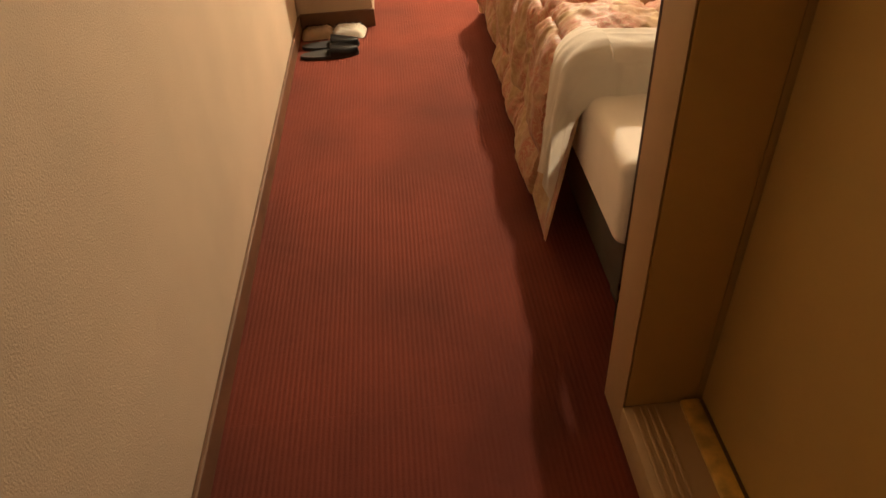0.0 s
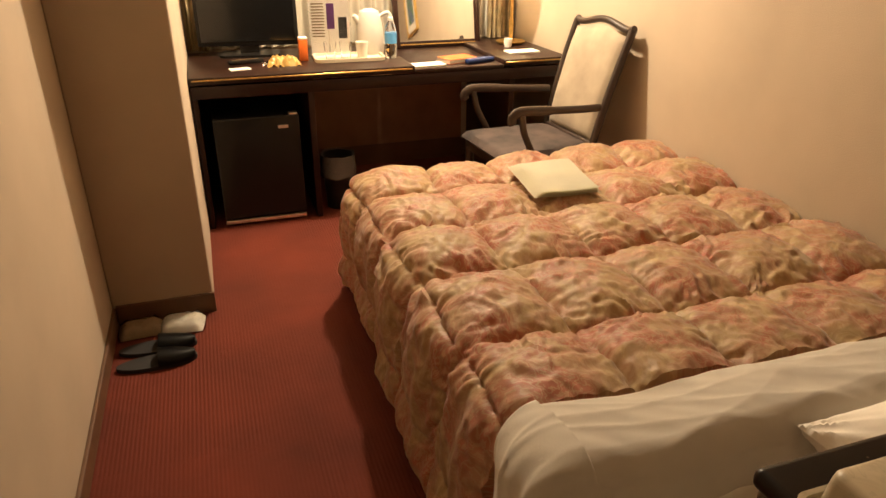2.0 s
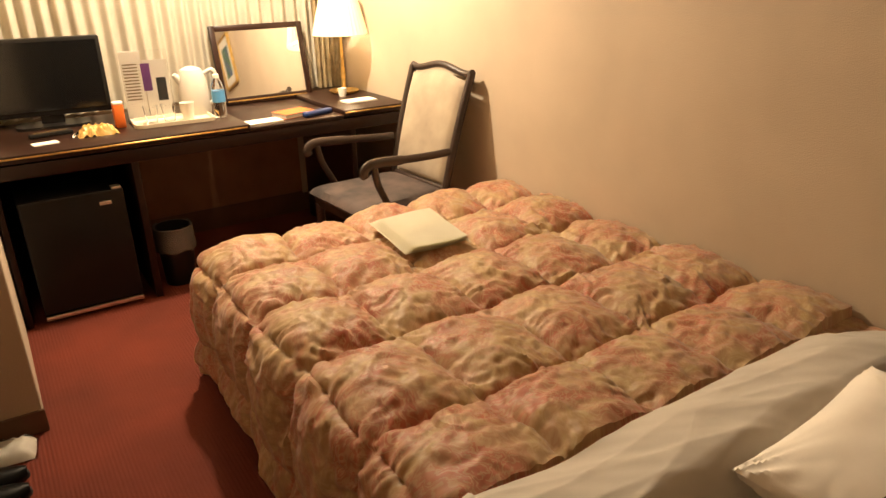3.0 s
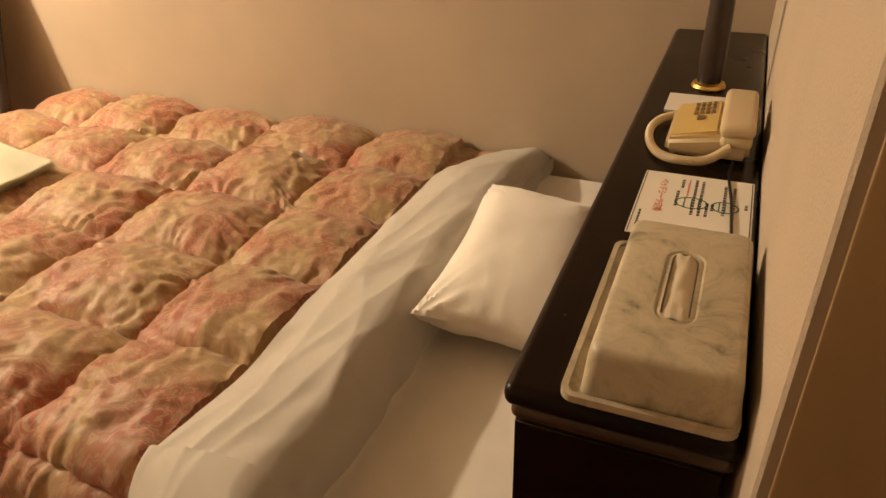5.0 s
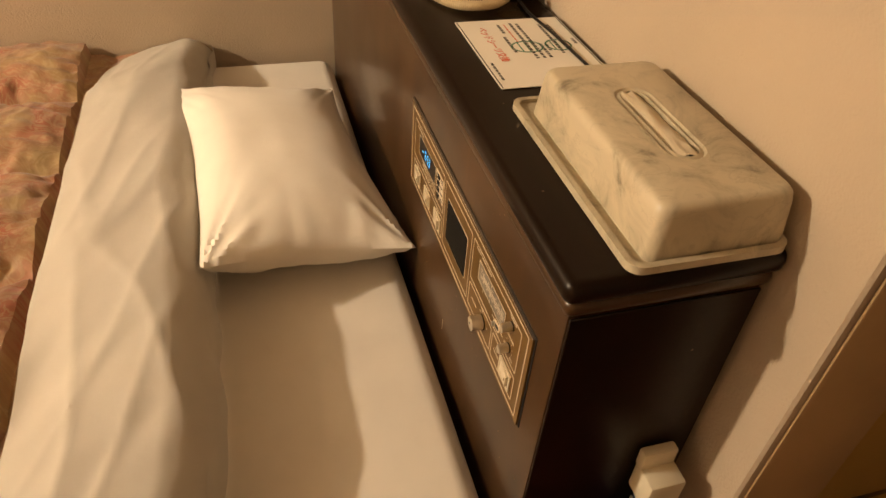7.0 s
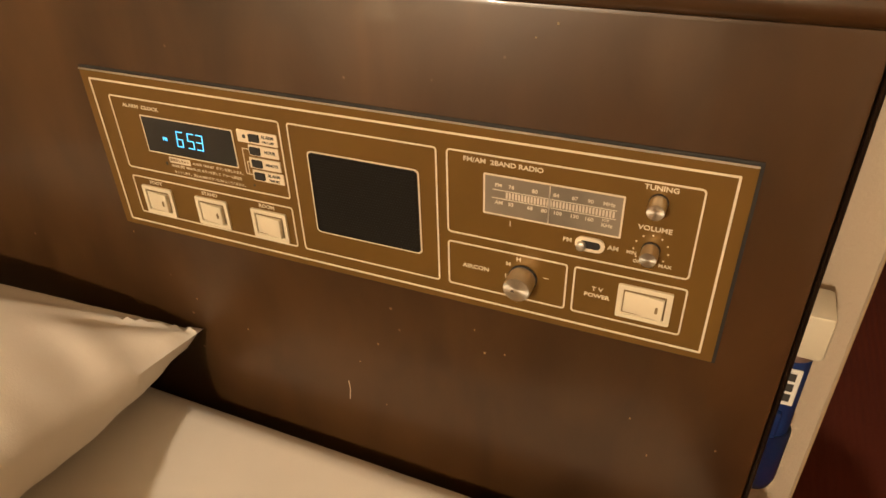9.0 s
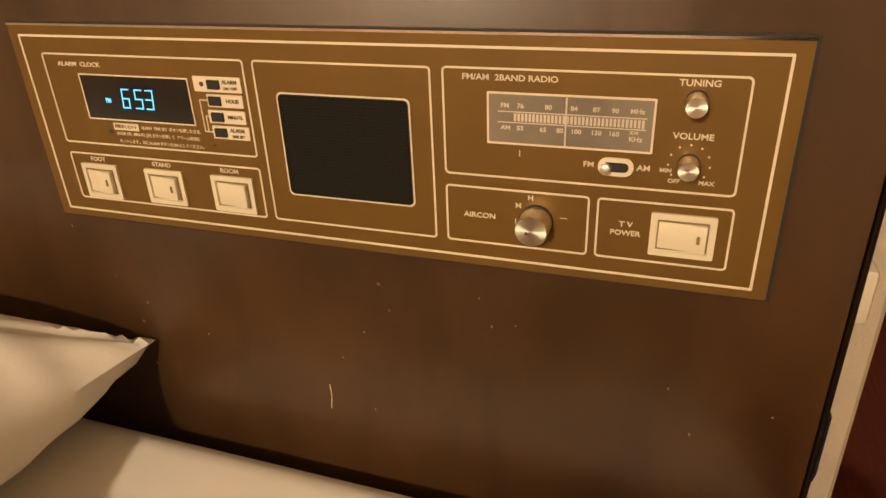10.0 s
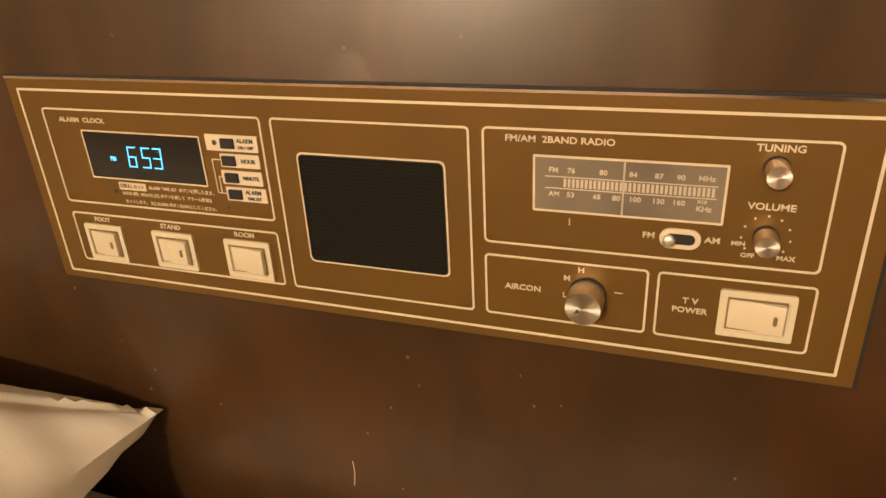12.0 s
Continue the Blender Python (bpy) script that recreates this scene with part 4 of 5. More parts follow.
part("base", wedge(-0.085, 0.085, -0.078, 0.062, 0.051, 0.030, 0.008), M_PHONE, phone)
face = part("keypad_face", wedge(-0.076, 0.078, -0.022, 0.056, 0.0485, 0.0335, 0.003), M_PHONEFACE, phone, "yellowed keypad face")
for r in range(3):
    for c in range(4):
        y = 0.022 - c * 0.010
        x = 0.018 + r * 0.021
        z = 0.0335 + (0.056 - y) / 0.078 * 0.015
        part("key", box(x - 0.0070, x + 0.0070, y - 0.0034, y + 0.0034, z - 0.002, z + 0.0028, 0.001, 1), M_KEY, face)
part("key", box(-0.016, 0.0, 0.004, 0.018, 0.040, 0.0455, 0.001, 1), M_KEY, face)
hs = part("handset", box(-0.091, 0.091, -0.082, -0.024, 0.042, 0.068, 0.011, 4), M_PHONE, phone, "cream handset on its cradle")
part("earpiece", box(-0.090, -0.050, -0.080, -0.028, 0.026, 0.046, 0.008, 3), M_PHONE, hs)
part("mouthpiece", box(0.050, 0.090, -0.080, -0.028, 0.026, 0.046, 0.008, 3), M_PHONE, hs)
loop = smooth_path([(-0.094, -0.045, 0.030), (-0.112, -0.010, 0.013), (-0.118, 0.035, 0.011), (-0.098, 0.070, 0.010), (-0.050, 0.092, 0.010), (0.01, 0.098, 0.010), (0.055, 0.085, 0.011), (0.082, 0.058, 0.012)], 30)
coil, step = [], 0.0
for i, p in enumerate(loop[:-1]):
    d = (loop[i + 1] - p).normalized()
    s_ = d.cross(Vector((0, 0, 1))).normalized()
    for k in range(4):
        ang = 2 * math.pi * (i * 4 + k) / 8.5
        coil.append(p.lerp(loop[i + 1], k / 4) + 0.0058 * (math.cos(ang) * s_ + math.sin(ang) * s_.cross(d)))
part("coiled_cord", sweep(coil, 0.0021, 6), M_PHONE, phone, "coiled cream cord")
part("line_cord", sweep(smooth_path([(0.08, -0.06, 0.03), (0.10, -0.085, 0.03), (0.085, -0.088, 0.012)], 6), 0.003, 8), M_PHONE, phone)
part("flat_cord", sweep(smooth_path([(-0.085, -0.055, 0.004), (-0.14, -0.052, 0.0035), (-0.22, -0.060, 0.0035), (-0.36, -0.068, 0.0035)], 8), 0.0024, 6), M_BLACK, phone, "black line cord")

cl2 = thing("console_lamp", (1.90, 0.105, CH), "dark wooden table lamp with brass ring and cream shade, unlit", "table lamp")
part("foot", lathe([(0.030, 0.0), (0.032, 0.004), (0.030, 0.010), (0.022, 0.013)], 32), M_BRASS, cl2, "brass foot ring")
part("pole", lathe([(0.022, 0.012), (0.024, 0.06), (0.022, 0.16), (0.019, 0.20), (0.019, 0.235), (0.021, 0.24), (0.020, 0.36)], 32), M_CHAIRWOOD, cl2)
part("ring", lathe([(0.0215, 0.214), (0.0225, 0.217), (0.0215, 0.221)], 32), M_BRASS, cl2)
bm = bmesh.new()
lathe([(0.155, 0.41), (0.105, 0.62)], 48, bm)
bmesh.ops.delete(bm, geom=[f for f in bm.faces if len(f.verts) > 6], context="FACES_ONLY")
bmesh.ops.solidify(bm, geom=bm.faces[:], thickness=0.002)
part("shade", bm, M_SHADE, cl2, "cream cloth shade")
part("stem", lathe([(0.006, 0.355), (0.006, 0.60)], 12), M_BRASS, cl2)
for k in range(3):
    a = 2 * math.pi * k / 3
    part("spoke", sweep([(0, 0, 0.60), (0.1085 * math.cos(a), 0.1085 * math.sin(a), 0.60)], 0.0015, 6), M_BRASS, cl2)

# emergency torch in its holder on the console's end
torch = thing("emergency_torch", (0.950, 0.056, 0.398), "blue emergency torch with cream head hung on the console end", "torch")
part("holder", lathe([(0.017, 0.0), (0.0195, 0.01), (0.0195, 0.07), (0.0185, 0.072)], 24), M_TORCHLENS, torch, "frosted lower holder cup")
part("barrel", lathe([(0.0145, 0.004), (0.0165, 0.06), (0.0165, 0.165), (0.0155, 0.168)], 24), M_BLUE, torch, "dark blue barrel")
part("collar", lathe([(0.0175, 0.160), (0.0175, 0.168)], 24), M_STEEL, torch)
part("head", box(-0.020, 0.0175, -0.022, 0.022, 0.168, 0.212, 0.004), M_CREAM, torch, "cream block head")
part("hook_plate", box(0.006, 0.0195, -0.020, 0.022, 0.208, 0.236, 0.003), M_CREAM, torch)
part("sticker", box(-0.010, 0.010, 0.0150, 0.0175, 0.112, 0.152, 0.0008, 1), M_PAPER, torch, "white sticker")
for k in range(3):
    part("glyph_bar", box(-0.006, 0.006, 0.0173, 0.0180, 0.117 + 0.0115 * k, 0.125 + 0.0115 * k), M_INK, torch)
part("switch", box(-0.005, 0.005, 0.014, 0.021, 0.072, 0.104, 0.003), M_BLUE, torch)

# ---- desk wall ----
DZ, DY0, DY1 = 0.77, 3.20, 3.93
desk = thing("desk", (0, 0, 0), "dark wooden built-in desk with brass edge inlay and fridge niche", "desk")
part("top_left", box(0.376, 1.47, DY0, DY1, DZ - 0.035, DZ, 0.006), M_DESK, desk)
part("top_right", box(1.97, ROOM_W - 0.004, DY0 + 0.02, DY1, DZ - 0.035, DZ, 0.006), M_DESK, desk)
part("well_floor", box(1.472, 1.968, DY0 + 0.015, DY1, DZ - 0.045, DZ - 0.022, 0.004), M_DESK, desk)
part("apron", box(0.376, ROOM_W - 0.004, DY0 + 0.025, DY0 + 0.05, DZ - 0.105, DZ - 0.046, 0.003), M_DESK, desk)
part("inlay", box(0.39, 1.455, DY0 - 0.0015, DY0 + 0.004, DZ - 0.017, DZ - 0.010, 0.001, 1), M_BRASS, desk, "brass inlay line")
part("inlay", box(1.98, ROOM_W - 0.02, DY0 + 0.0185, DY0 + 0.024, DZ - 0.017, DZ - 0.010, 0.001, 1), M_BRASS, desk, "brass inlay line")
part("side_panel", box(0.378, 0.405, DY0 + 0.03, DY1, 0.0, DZ - 0.036, 0.002), M_DESK, desk)
part("side_panel", box(0.925, 0.955, DY0 + 0.03, DY1, 0.0, DZ - 0.036, 0.002), M_DESK, desk)
part("side_panel", box(2.02, 2.05, DY0 + 0.06, DY1, 0.0, DZ - 0.036, 0.002), M_DESK, desk)
part("niche_back", box(0.405, 0.925, DY1 - 0.02, DY1, 0.0, DZ - 0.036), M_MATTBLACK, desk)
part("back_board", box(0.956, 2.019, BACK_Y - 0.028, BACK_Y - 0.014, 0.131, DZ - 0.05), mat("board_brown", (0.26, 0.125, 0.06), 0.6), desk, "brown board under the desk")
part("kick_board", box(0.956, 2.019, BACK_Y - 0.03, BACK_Y - 0.013, 0.0, 0.13), M_BASE, desk)

fr = thing("mini_fridge", (0.663, 3.22, 0.0), "black mini fridge with steel foot strip under the desk", "fridge")
part("body", box(-0.205, 0.205, 0.035, 0.45, 0.02, 0.555, 0.006), M_BLACK, fr)
part("door", box(-0.207, 0.207, 0.0, 0.033, 0.045, 0.562, 0.008, 3), M_BLACK, fr, "glossy black door")
part("foot_strip", box(-0.205, 0.205, 0.002, 0.02, 0.016, 0.036, 0.003), M_STEEL, fr, "steel foot strip")
part("badge", box(0.10, 0.15, -0.002, 0.0, 0.500, 0.516, 0.0008, 1), M_STEEL, fr, "small bright badge")
part("hinge", box(0.16, 0.20, 0.004, 0.05, 0.562, 0.572, 0.002), M_STEEL, fr)
for x in (-0.17, 0.17):
    part("foot", lathe([(0.018, 0.0), (0.018, 0.02)], 16, None, "z", (x, 0.06, 0.0)), M_BLACK, fr)
    part("foot", lathe([(0.018, 0.0), (0.018, 0.02)], 16, None, "z", (x, 0.40, 0.0)), M_BLACK, fr)

wb = thing("waste_bin", (1.075, 3.37, 0.0), "dark waste bin with a clear plastic liner bag", "waste bin")
bm = lathe([(0.072, 0.0), (0.090, 0.295), (0.084, 0.295), (0.068, 0.006)], 32)
part("bucket", bm, M_BLACK, wb)


def bag(i, j):
    a = 2 * math.pi * i
    r = 0.0925 + 0.006 * j + 0.006 * j * noise.noise(Vector((math.cos(a) * 3, math.sin(a) * 3, j * 2)))
    return Vector((r * math.cos(a), r * math.sin(a), 0.300 - 0.12 * j + 0.012 * j * noise.noise(Vector((math.cos(a) * 2, math.sin(a) * 2, 7)))))


part("liner_bag", sheet(40, 8, bag), M_LINER, wb, "crumpled clear liner")

# chair
ch = thing("armchair", (1.915, 2.765, 0.0), "dark wooden armchair with velvet seat and cream upholstered back", "chair", turn=4)


def seat_pt(sgn):
    def f(i, j):
        x, y = 2 * i - 1, 2 * j - 1
        e = max(0.0, (1 - x ** 6) * (1 - y ** 6))
        return Vector((x * 0.245 - 0.015, y * (0.245 - 0.02 * (x + 1) / 2), 0.452 + sgn * (0.038 if sgn > 0 else 0.03) * e ** 0.35 + 0.006 * noise.noise(Vector((x * 2, y * 2, 1))) * e))
    return f


bm = sheet(24, 24, seat_pt(1))
sheet(24, 24, seat_pt(-1), bm=bm)
bmesh.ops.remove_doubles(bm, verts=bm.verts[:], dist=0.0005)
part("seat", bm, M_VELVET, ch, "grey-brown velvet seat")
part("seat_rail", box(-0.235, 0.215, -0.225, 0.225, 0.385, 0.428, 0.008), M_CHAIRWOOD, ch)


def back_x(z):
    return 0.205 + 0.16 * max(0, z - 0.42) ** 1.25 / 0.5


def crest(y):
    s = abs(y) / 0.235
    return 0.985 + 0.030 * (0.5 + 0.5 * math.cos(math.pi * min(1, s * 1.15))) + (0.012 * max(0, (s - 0.85) / 0.15))


for sy in (-1, 1):
    pts = [(back_x(z) + 0.012 - 0.06 * max(0, 0.42 - z) / 0.42 * -1, sy * (0.215 + 0.02 * max(0, z - 0.4)), z) for z in (0.0, 0.15, 0.30, 0.42, 0.55, 0.70, 0.85, 0.99)]
    part("back_post", sweep(smooth_path(pts, 5), 0.019, 10), M_CHAIRWOOD, ch)
    part("front_leg", sweep([(-0.22, sy * 0.20, 0.0), (-0.22, sy * 0.20, 0.2), (-0.222, sy * 0.20, 0.40)], [0.015, 0.019, 0.022], 10), M_CHAIRWOOD, ch)
    arm = smooth_path([(0.235, sy * 0.228, 0.655), (0.12, sy * 0.240, 0.660), (-0.05, sy * 0.252, 0.672), (-0.17, sy * 0.255, 0.680), (-0.215, sy * 0.255, 0.672), (-0.235, sy * 0.255, 0.648), (-0.228, sy * 0.255, 0.630)], 6)
    part("arm_rest", sweep(arm, [0.015] * 12 + [0.018] * (len(arm) - 12), 10, squash=1.2), M_CHAIRWOOD, ch)
    part("arm_support", sweep(smooth_path([(-0.185, sy * 0.254, 0.665), (-0.165, sy * 0.248, 0.58), (-0.115, sy * 0.238, 0.48), (-0.09, sy * 0.232, 0.405)], 5), [0.016] * 16, 10), M_CHAIRWOOD, ch)


def cushion(off, bulge):
    def f(i, j):
        y = (2 * i - 1) * (0.196 + 0.016 * j)
        z = 0.49 + j * (crest(y) - 0.515)
        e = max(0.0, (1 - (2 * i - 1) ** 6) * (1 - (2 * j - 1) ** 6)) ** 0.5
        return Vector((back_x(z) + off - bulge * e, y, z))
    return f


bm = sheet(22, 30, cushion(0.012, 0.028))
sheet(22, 30, cushion(0.013, -0.015), bm=bm)
bmesh.ops.remove_doubles(bm, verts=bm.verts[:], dist=0.002)
part("backrest", bm, M_CHAIRBACK, ch, "cream upholstered back with worn patches")
top = [(back_x(1.0) + 0.012, y / 20 * 0.232, crest(y / 20 * 0.232)) for y in range(-20, 21)]
part("crest_rail", sweep(top, 0.017, 10), M_CHAIRWOOD, ch, "curved crest rail")
part("lower_rail", sweep([(back_x(0.48) + 0.012, -0.21, 0.475), (back_x(0.48) + 0.012, 0.21, 0.475)], 0.016, 10), M_CHAIRWOOD, ch)

# television
tv = thing("television", (0.70, 3.76, DZ), "black flat television on the desk", "television", turn=-6)
part("cabinet", box(-0.265, 0.265, 0.0, 0.05, 0.05, 0.405, 0.008), M_BLACK, tv)
part("screen", box(-0.247, 0.247, -0.003, 0.001, 0.075, 0.388), M_SCREEN, tv, "dark glossy screen", False)
part("neck", box(-0.05, 0.05, 0.01, 0.04, 0.012, 0.06, 0.004), M_BLACK, tv)
part("foot", prism(rounded(-0.16, -0.08, 0.16, 0.10, 0.05), 0.013), M_BLACK, tv)
rem = thing("remote_control", (0.66, 3.52, DZ), "black remote control lying on the desk", "remote", turn=12)
part("case", box(-0.09, 0.09, -0.022, 0.022, 0.0, 0.02, 0.006), M_BLACK, rem)
for k in range(8):
    part("button", box(-0.07 + 0.018 * k, -0.06 + 0.018 * k, -0.006, 0.006, 0.0195, 0.022), M_KEY, rem)

st = thing("menu_stand", (1.12, 3.62, DZ), "clear acrylic stand with white leaflets", "menu stand", turn=-8)
part("holder", box(-0.11, 0.11, -0.004, -0.001, 0.0, 0.33, 0.001, 1), M_CLEAR, st, "clear acrylic front")
part("leaflet", box(-0.105, -0.01, 0.0, 0.004, 0.004, 0.33), M_PAPER, st, "white price list", False)
part("leaflet", box(-0.005, 0.105, 0.0, 0.004, 0.004, 0.285), M_PAPER, st, "", False)
part("print", box(-0.015, 0.025, -0.0009, -0.0002, 0.14, 0.27), M_PURPLE, st, "", False)
part("print", box(0.045, 0.09, -0.0009, -0.0002, 0.09, 0.20), M_INK, st, "", False)
for k in range(12):
    part("glyph_bar", box(-0.095, -0.03, -0.0009, -0.0002, 0.10 + 0.015 * k, 0.106 + 0.015 * k), M_KEY, st, "", False)
part("base", box(-0.11, 0.11, -0.05, 0.05, 0.0, 0.003), M_CLEAR, st)

can = thing("drink_carton", (0.955, 3.52, DZ), "orange drink carton standing on the desk", "carton")
part("carton", box(-0.022, 0.022, -0.022, 0.022, 0.0, 0.108, 0.003), M_ORANGE, can)
part("cap", box(-0.022, 0.022, -0.022, 0.022, 0.108, 0.120, 0.003), M_PAPER, can)
sn = thing("snack_bag", (0.84, 3.42, DZ), "crumpled yellow snack packet on the desk", "snack")


def crumple(i, j):
    x, y = (i - .5), (j - .5)
    h = 0.036 * max(0, (1 - (2 * x) ** 4) * (1 - (2 * y) ** 4)) + 0.030 * noise.noise(Vector((x * 9, y * 11, 1))) * (1 - (2 * x) ** 6)
    return Vector((x * 0.17, y * 0.10, max(0.001, h)))


part("packet", sheet(26, 18, crumple), M_YELLOW, sn)
part("seal", sheet(10, 6, lambda i, j: Vector((-0.105 + 0.05 * i, -0.02 + 0.05 * j, 0.012 + 0.02 * noise.noise(Vector((i * 4, j * 4, 2)))))), M_CLEAR, sn, "clear wrapper end")
nt_ = thing("note_card", (0.62, 3.36, DZ), "small cream note card on the desk", "card", turn=10)
part("sheet", box(-0.05, 0.05, -0.03, 0.03, 0, 0.004), M_PAPER, nt_, "", False)
tr = thing("tea_tray", (1.19, 3.50, DZ), "cream serving tray with cups on the desk", "tray", turn=-3)
part("base", prism(rounded(-0.18, -0.10, 0.18, 0.10, 0.03), 0.006), M_CREAM, tr)
part("rim", ring_frame(rounded(-0.184, -0.104, 0.184, 0.104, 0.033), rounded(-0.174, -0.094, 0.174, 0.094, 0.028), 0.017, lambda p, d: Vector((p[0], p[1], d + 0.001))), M_CREAM, tr)


def cup(place, name, material, label):
    c = thing(name, place, label, "cup", "cups on the tray")
    part("bowl", lathe([(0.024, 0.0), (0.030, 0.05), (0.034, 0.085), (0.031, 0.085), (0.027, 0.05), (0.020, 0.006)], 28), material, c)


cup((1.09, 3.48, DZ + 0.006), "drinking_glass", M_CLEAR, "clear drinking glass on the tray")
cup((1.17, 3.47, DZ + 0.006), "drinking_glass", M_CLEAR, "clear drinking glass on the tray")
cup((1.255, 3.46, DZ + 0.006), "teacup", M_PAPER, "white china cup turned on the tray")
ket = thing("electric_kettle", (1.335, 3.62, DZ), "white electric kettle on the desk", "kettle")
part("body", lathe([(0.072, 0.0), (0.078, 0.02), (0.074, 0.12), (0.062, 0.20), (0.050, 0.225), (0.02, 0.238)], 36), M_KETTLE, ket)
part("handle", sweep(smooth_path([(0.055, -0.02, 0.20), (0.10, -0.03, 0.215), (0.115, -0.035, 0.16), (0.105, -0.03, 0.08), (0.072, -0.02, 0.05)], 6), 0.011, 10), M_KETTLE, ket)
part("spout", sweep([(-0.055, 0.0, 0.17), (-0.085, 0.0, 0.205)], [0.022, 0.012], 12), M_KETTLE, ket)
bot = thing("water_bottle", (1.415, 3.47, DZ), "clear plastic water bottle with blue label", "bottle")
part("bottle", lathe([(0.028, 0.0), (0.032, 0.006), (0.031, 0.06), (0.032, 0.13), (0.026, 0.165), (0.013, 0.188), (0.013, 0.198)], 28), M_CLEAR, bot)
part("label_band", lathe([(0.0325, 0.075), (0.0325, 0.130)], 28), mat("label_blue", (0.10, 0.34, 0.66), 0.4), bot, "light blue label")
part("cap", lathe([(0.0145, 0.19), (0.0145, 0.207), (0.012, 0.208)], 20), M_PAPER, bot)

mir = thing("vanity_mirror", (1.81, 3.86, DZ - 0.018), "tilted vanity mirror in a dark wooden frame with brass line", "mirror")
mir.matrix_world = pose(1.81, 3.86, DZ - 0.018, -11, 0, 0)
part("glass", box(-0.238, 0.238, 0.004, 0.010, 0.035, 0.395), M_MIRROR, mir, "mirror glass", False)
part("stile", box(-0.268, -0.237, -0.004, 0.022, 0.0, 0.425, 0.004), M_DESK, mir)
part("stile", box(0.237, 0.268, -0.004, 0.022, 0.0, 0.425, 0.004), M_DESK, mir)
part("rail", box(-0.2365, 0.2365, -0.004, 0.022, 0.0, 0.036, 0.004), M_DESK, mir)
part("rail", box(-0.2365, 0.2365, -0.004, 0.022, 0.394, 0.425, 0.004), M_DESK, mir)
part("inlay", box(-0.235, 0.235, -0.0065, -0.003, 0.014, 0.020), M_BRASS, mir)
bk = thing("guide_book", (1.76, 3.38, DZ - 0.022), "orange-covered guide booklet on the desk", "book", turn=14)
part("pages", box(-0.088, 0.088, -0.062, 0.062, 0.002, 0.020), M_PAPER, bk, "", False)
part("cover", box(-0.09, 0.09, -0.064, 0.064, 0.020, 0.0225, 0.001, 1), M_ORANGE, bk)
part("cover", box(-0.09, 0.09, -0.064, 0.064, 0.0, 0.002), M_ORANGE, bk)
pen = thing("pen_case", (1.86, 3.30, DZ - 0.022), "dark blue pouch lying beside the booklet", "pouch", turn=18)
part("pouch", box(-0.09, 0.09, -0.022, 0.022, 0.0, 0.028, 0.012, 4), M_BLUE, pen)
lf = thing("leaflet", (1.55, 3.285, DZ - 0.022), "white leaflet on the desk edge", "paper", turn=4)
part("sheet", box(-0.10, 0.10, -0.05, 0.05, 0, 0.012), M_PAPER, lf, "", False)
lf2 = thing("leaflet", (2.16, 3.42, DZ), "white leaflet under the desk lamp", "paper", turn=2)
part("sheet", box(-0.09, 0.09, -0.05, 0.05, 0, 0.008), M_PAPER, lf2, "", False)

dl = thing("desk_lamp", (2.22, 3.72, DZ), "brass desk lamp with pleated cream shade, lit", "table lamp")
part("dish", lathe([(0.06, 0.0), (0.085, 0.010), (0.088, 0.018), (0.08, 0.016), (0.03, 0.014)], 36), M_BRASS, dl, "brass dish foot")
part("stem", lathe([(0.016, 0.012), (0.011, 0.05), (0.015, 0.11), (0.009, 0.16), (0.008, 0.36)], 24), M_BRASS, dl)
bm = lathe([(0.16, 0.33), (0.105, 0.53)], 72)
bmesh.ops.delete(bm, geom=[f for f in bm.faces if len(f.verts) > 6], context="FACES_ONLY")
for k, v in enumerate(bm.verts):
    if k % 2:
        v.co.x *= 0.97
        v.co.y *= 0.97
m_lit = bpy.data.materials.new("lit_shade")
m_lit.use_nodes = True
b_ = m_lit.node_tree.nodes["Principled BSDF"]
b_.inputs["Base Color"].default_value = (0.85, 0.74, 0.52, 1)
b_.inputs["Roughness"].default_value = 0.8
b_.inputs["Emission Color"].default_value = (1.0, 0.76, 0.42, 1)
b_.inputs["Emission Strength"].default_value = 0.6
part("shade", bm, m_lit, dl, "glowing pleated cream shade")
for k in range(3):
    a = 2 * math.pi * k / 3
    part("spoke", sweep([(0, 0, 0.36), (0.151 * math.cos(a), 0.151 * math.sin(a), 0.36)], 0.0015, 6), M_BRASS, dl)
cupd = thing("china_cup", (2.16, 3.62, DZ), "small white cup beside the lamp", "cup")
part("bowl", lathe([(0.02, 0.0), (0.026, 0.045), (0.023, 0.045), (0.017, 0.005)], 24), M_PAPER, cupd)

# curtains


def curtain(name, x0, x1, y, material, waves, amp, label):
    def f(i, j):
        x = x0 + (x1 - x0) * i
        return Vector((x, y + amp * math.sin(i * waves * 2 * math.pi + 0.8 * math.sin(i * 9)) + 0.3 * amp * noise.noise(Vector((x * 9, j * 2, y))), 0.775 + 1.505 * j))
    bm = sheet(int(waves * 14), 6, f)
    bmesh.ops.solidify(bm, geom=bm.faces[:], thickness=0.003)
    return solo(name, bm, material, label, "curtain")


curtain("lace_curtain", 0.44, 2.30, 4.00, M_CURTAIN, 26, 0.018, "white pleated lace curtain behind the desk")
curtain("drape", 0.385, 0.50, 3.955, M_DRAPE, 4, 0.015, "gold-beige gathered drape at the window side")
curtain("drape", 2.16, 2.34, 3.955, M_DRAPE, 6, 0.016, "gold-beige gathered drape behind the lamp")
part_rail = solo("curtain_rail", sweep([(0.38, 3.98, 2.29), (2.345, 3.98, 2.29)], 0.012, 10), M_CREAM, "white curtain rail under the ceiling", "curtain rail")

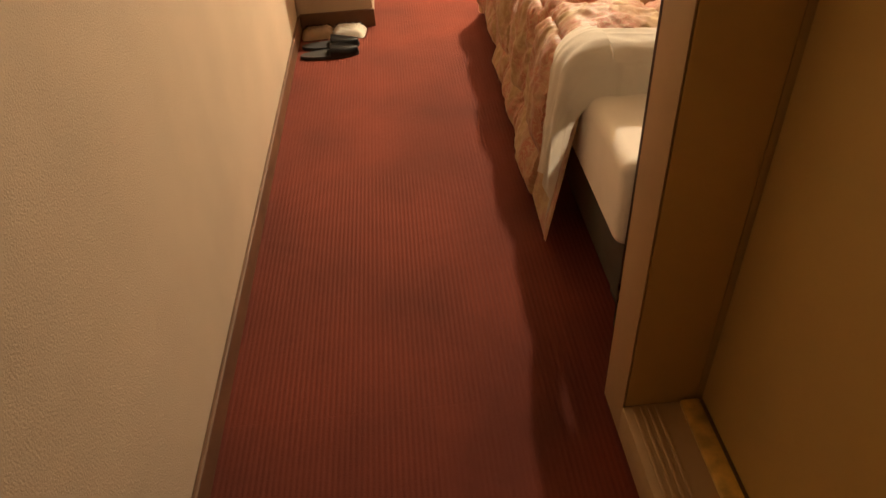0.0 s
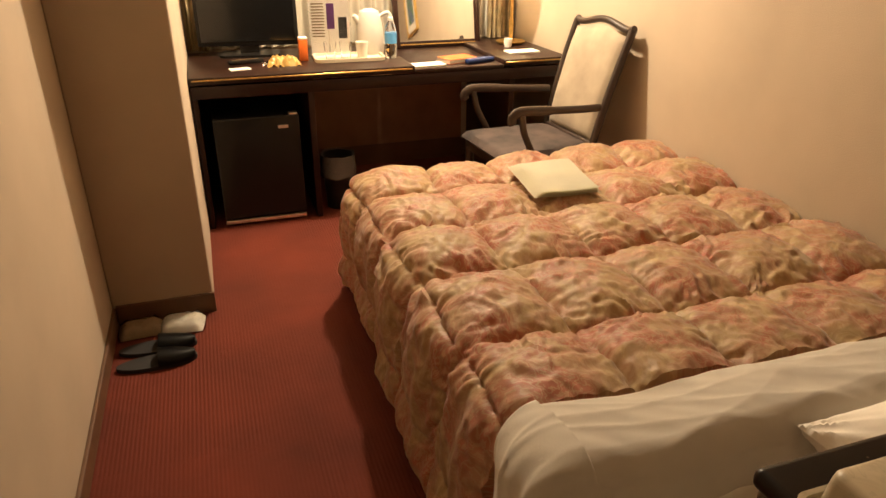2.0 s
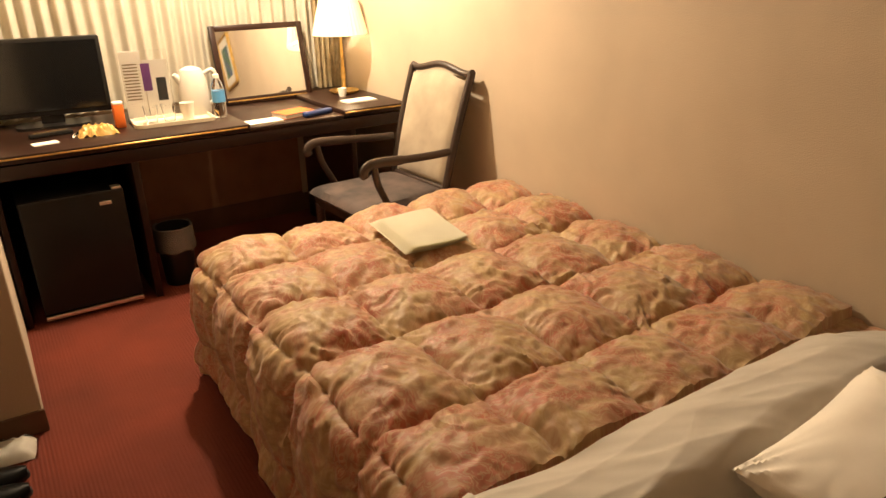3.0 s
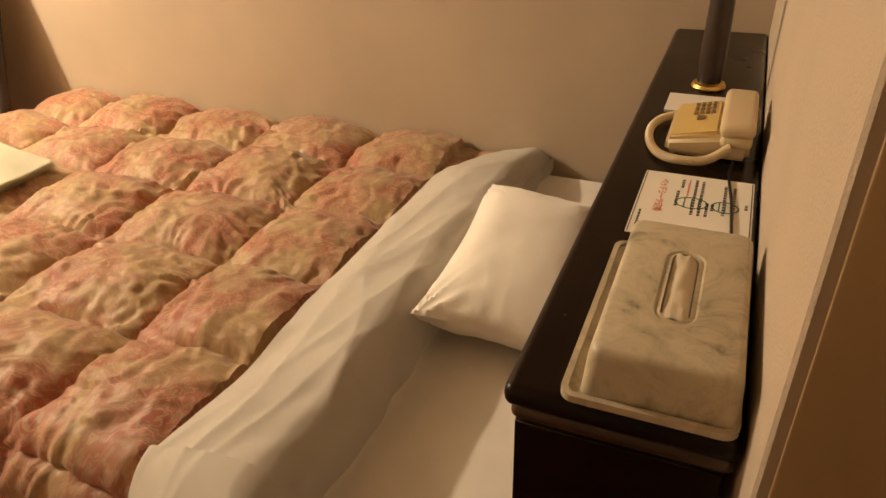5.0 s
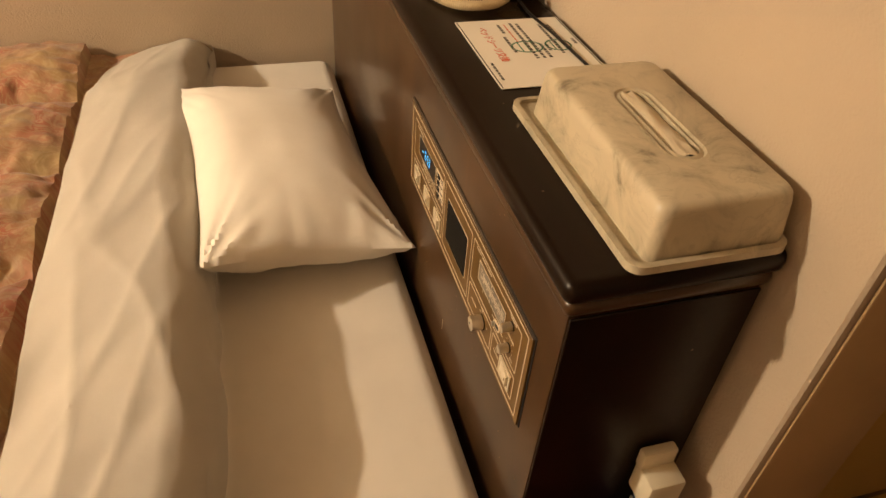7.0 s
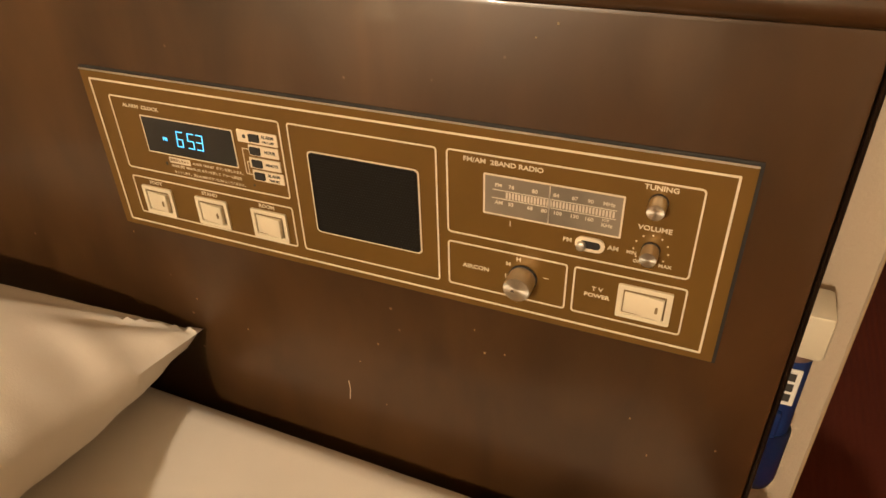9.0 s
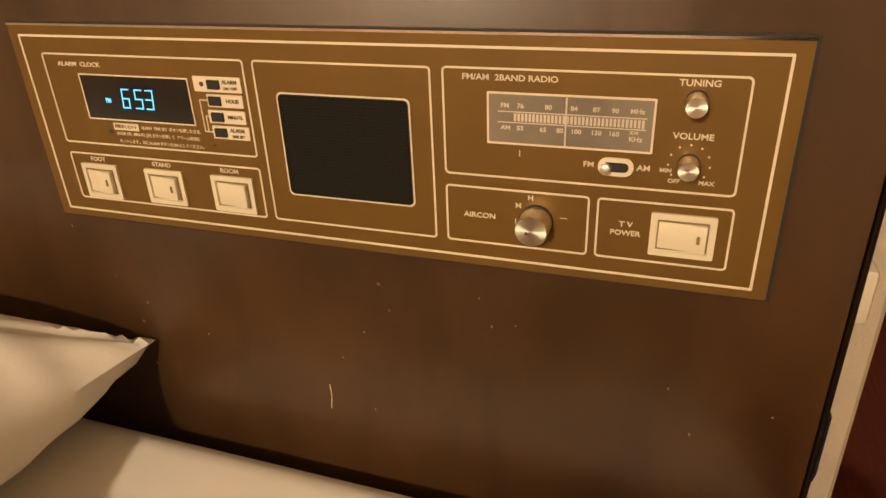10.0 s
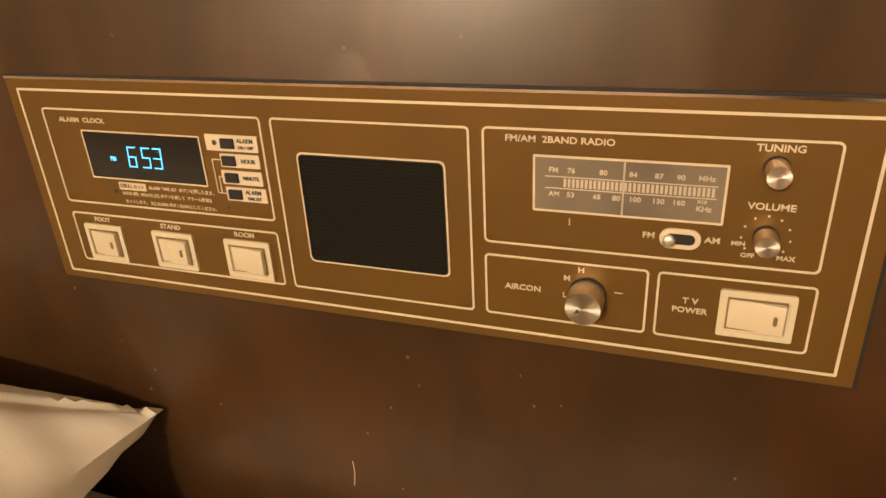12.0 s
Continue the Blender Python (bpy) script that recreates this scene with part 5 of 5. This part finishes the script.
# picture on the wall over the bed
pic = thing("framed_picture", (ROOM_W - 0.002, 1.55, 1.62), "framed green and blue abstract picture on the wall", "picture")
part("mount", box(-0.012, -0.004, -0.15, 0.15, -0.20, 0.20), M_PAPER, pic, "", False)
part("print", box(-0.0135, -0.0118, -0.09, 0.09, -0.13, 0.13), mat("picture_print", (0.10, 0.22, 0.10), 0.6, vary=0.0, scale=9, colour2=(0.12, 0.16, 0.30)), pic, "green and blue print", False)
for a, b, c, d in ((-0.17, -0.15, -0.22, 0.22), (0.15, 0.17, -0.22, 0.22), (-0.15, 0.15, -0.22, -0.20), (-0.15, 0.15, 0.20, 0.22)):
    part("frame_bar", box(-0.022, 0.0, a, b, c, d, 0.002, 1), M_BRASS, pic)

# ---- slippers and packs by the pier ----


def slipper(place, turn):
    s = thing("slipper", place, "black vinyl slipper on the carpet", "slipper", "pair of slippers", turn)
    n = 24
    out = []
    for k in range(n):
        a = 2 * math.pi * k / n
        x = 0.135 * math.cos(a)
        out.append((x, 0.047 * math.sin(a) * (1 + 0.12 * math.cos(a)) * (1 - 0.10 * math.exp(-(x / 0.05) ** 2))))
    part("sole", prism(out, 0.016), M_MATTBLACK, s)

    def up(i, j):
        x = 0.005 + 0.125 * i
        a = math.pi * j
        wd = 0.049 * math.sqrt(max(0.0, 1 - (max(0, x - 0.02) / 0.115) ** 2)) + 0.001
        return Vector((x, wd * math.cos(a), 0.014 + (0.045 - 0.022 * i) * math.sin(a)))
    bm = sheet(12, 12, up)
    bmesh.ops.solidify(bm, geom=bm.faces[:], thickness=0.003)
    part("upper", bm, M_BLACK, s)


slipper((0.165, 2.045, 0.0), 3)
slipper((0.165, 2.145, 0.0), 0)
for x, y, w, h, z, t, lbl in ((0.10, 2.29, 0.15, 0.10, 0.0, 4, "brown paper slipper pack in clear film"), (0.25, 2.285, 0.15, 0.11, 0.0, -6, "white slipper pack in clear film")):
    pk = thing("slipper_pack", (x, y, z), lbl, "packet", turn=t)

    def pkf(i, j, w=w, h=h):
        e = max(0, (1 - (2 * i - 1) ** 6) * (1 - (2 * j - 1) ** 6))
        return Vector(((i - .5) * w, (j - .5) * h, 0.002 + 0.035 * e + 0.010 * e * noise.noise(Vector((i * 6, j * 6, w)))))
    part("pack", sheet(16, 14, pkf), M_PAPER if "white" in lbl else mat("kraft", (0.45, 0.32, 0.2), 0.7), pk)

    def film(i, j, w=w, h=h):
        e = max(0, (1 - (2 * i - 1) ** 6) * (1 - (2 * j - 1) ** 6))
        return Vector(((i - .5) * (w + 0.02), (j - .5) * (h + 0.012), 0.001 + 0.044 * e + 0.014 * e * noise.noise(Vector((i * 8, j * 8, 3 + w)))))
    part("film", sheet(16, 14, film), M_FROST, pk, "clear film wrapper")
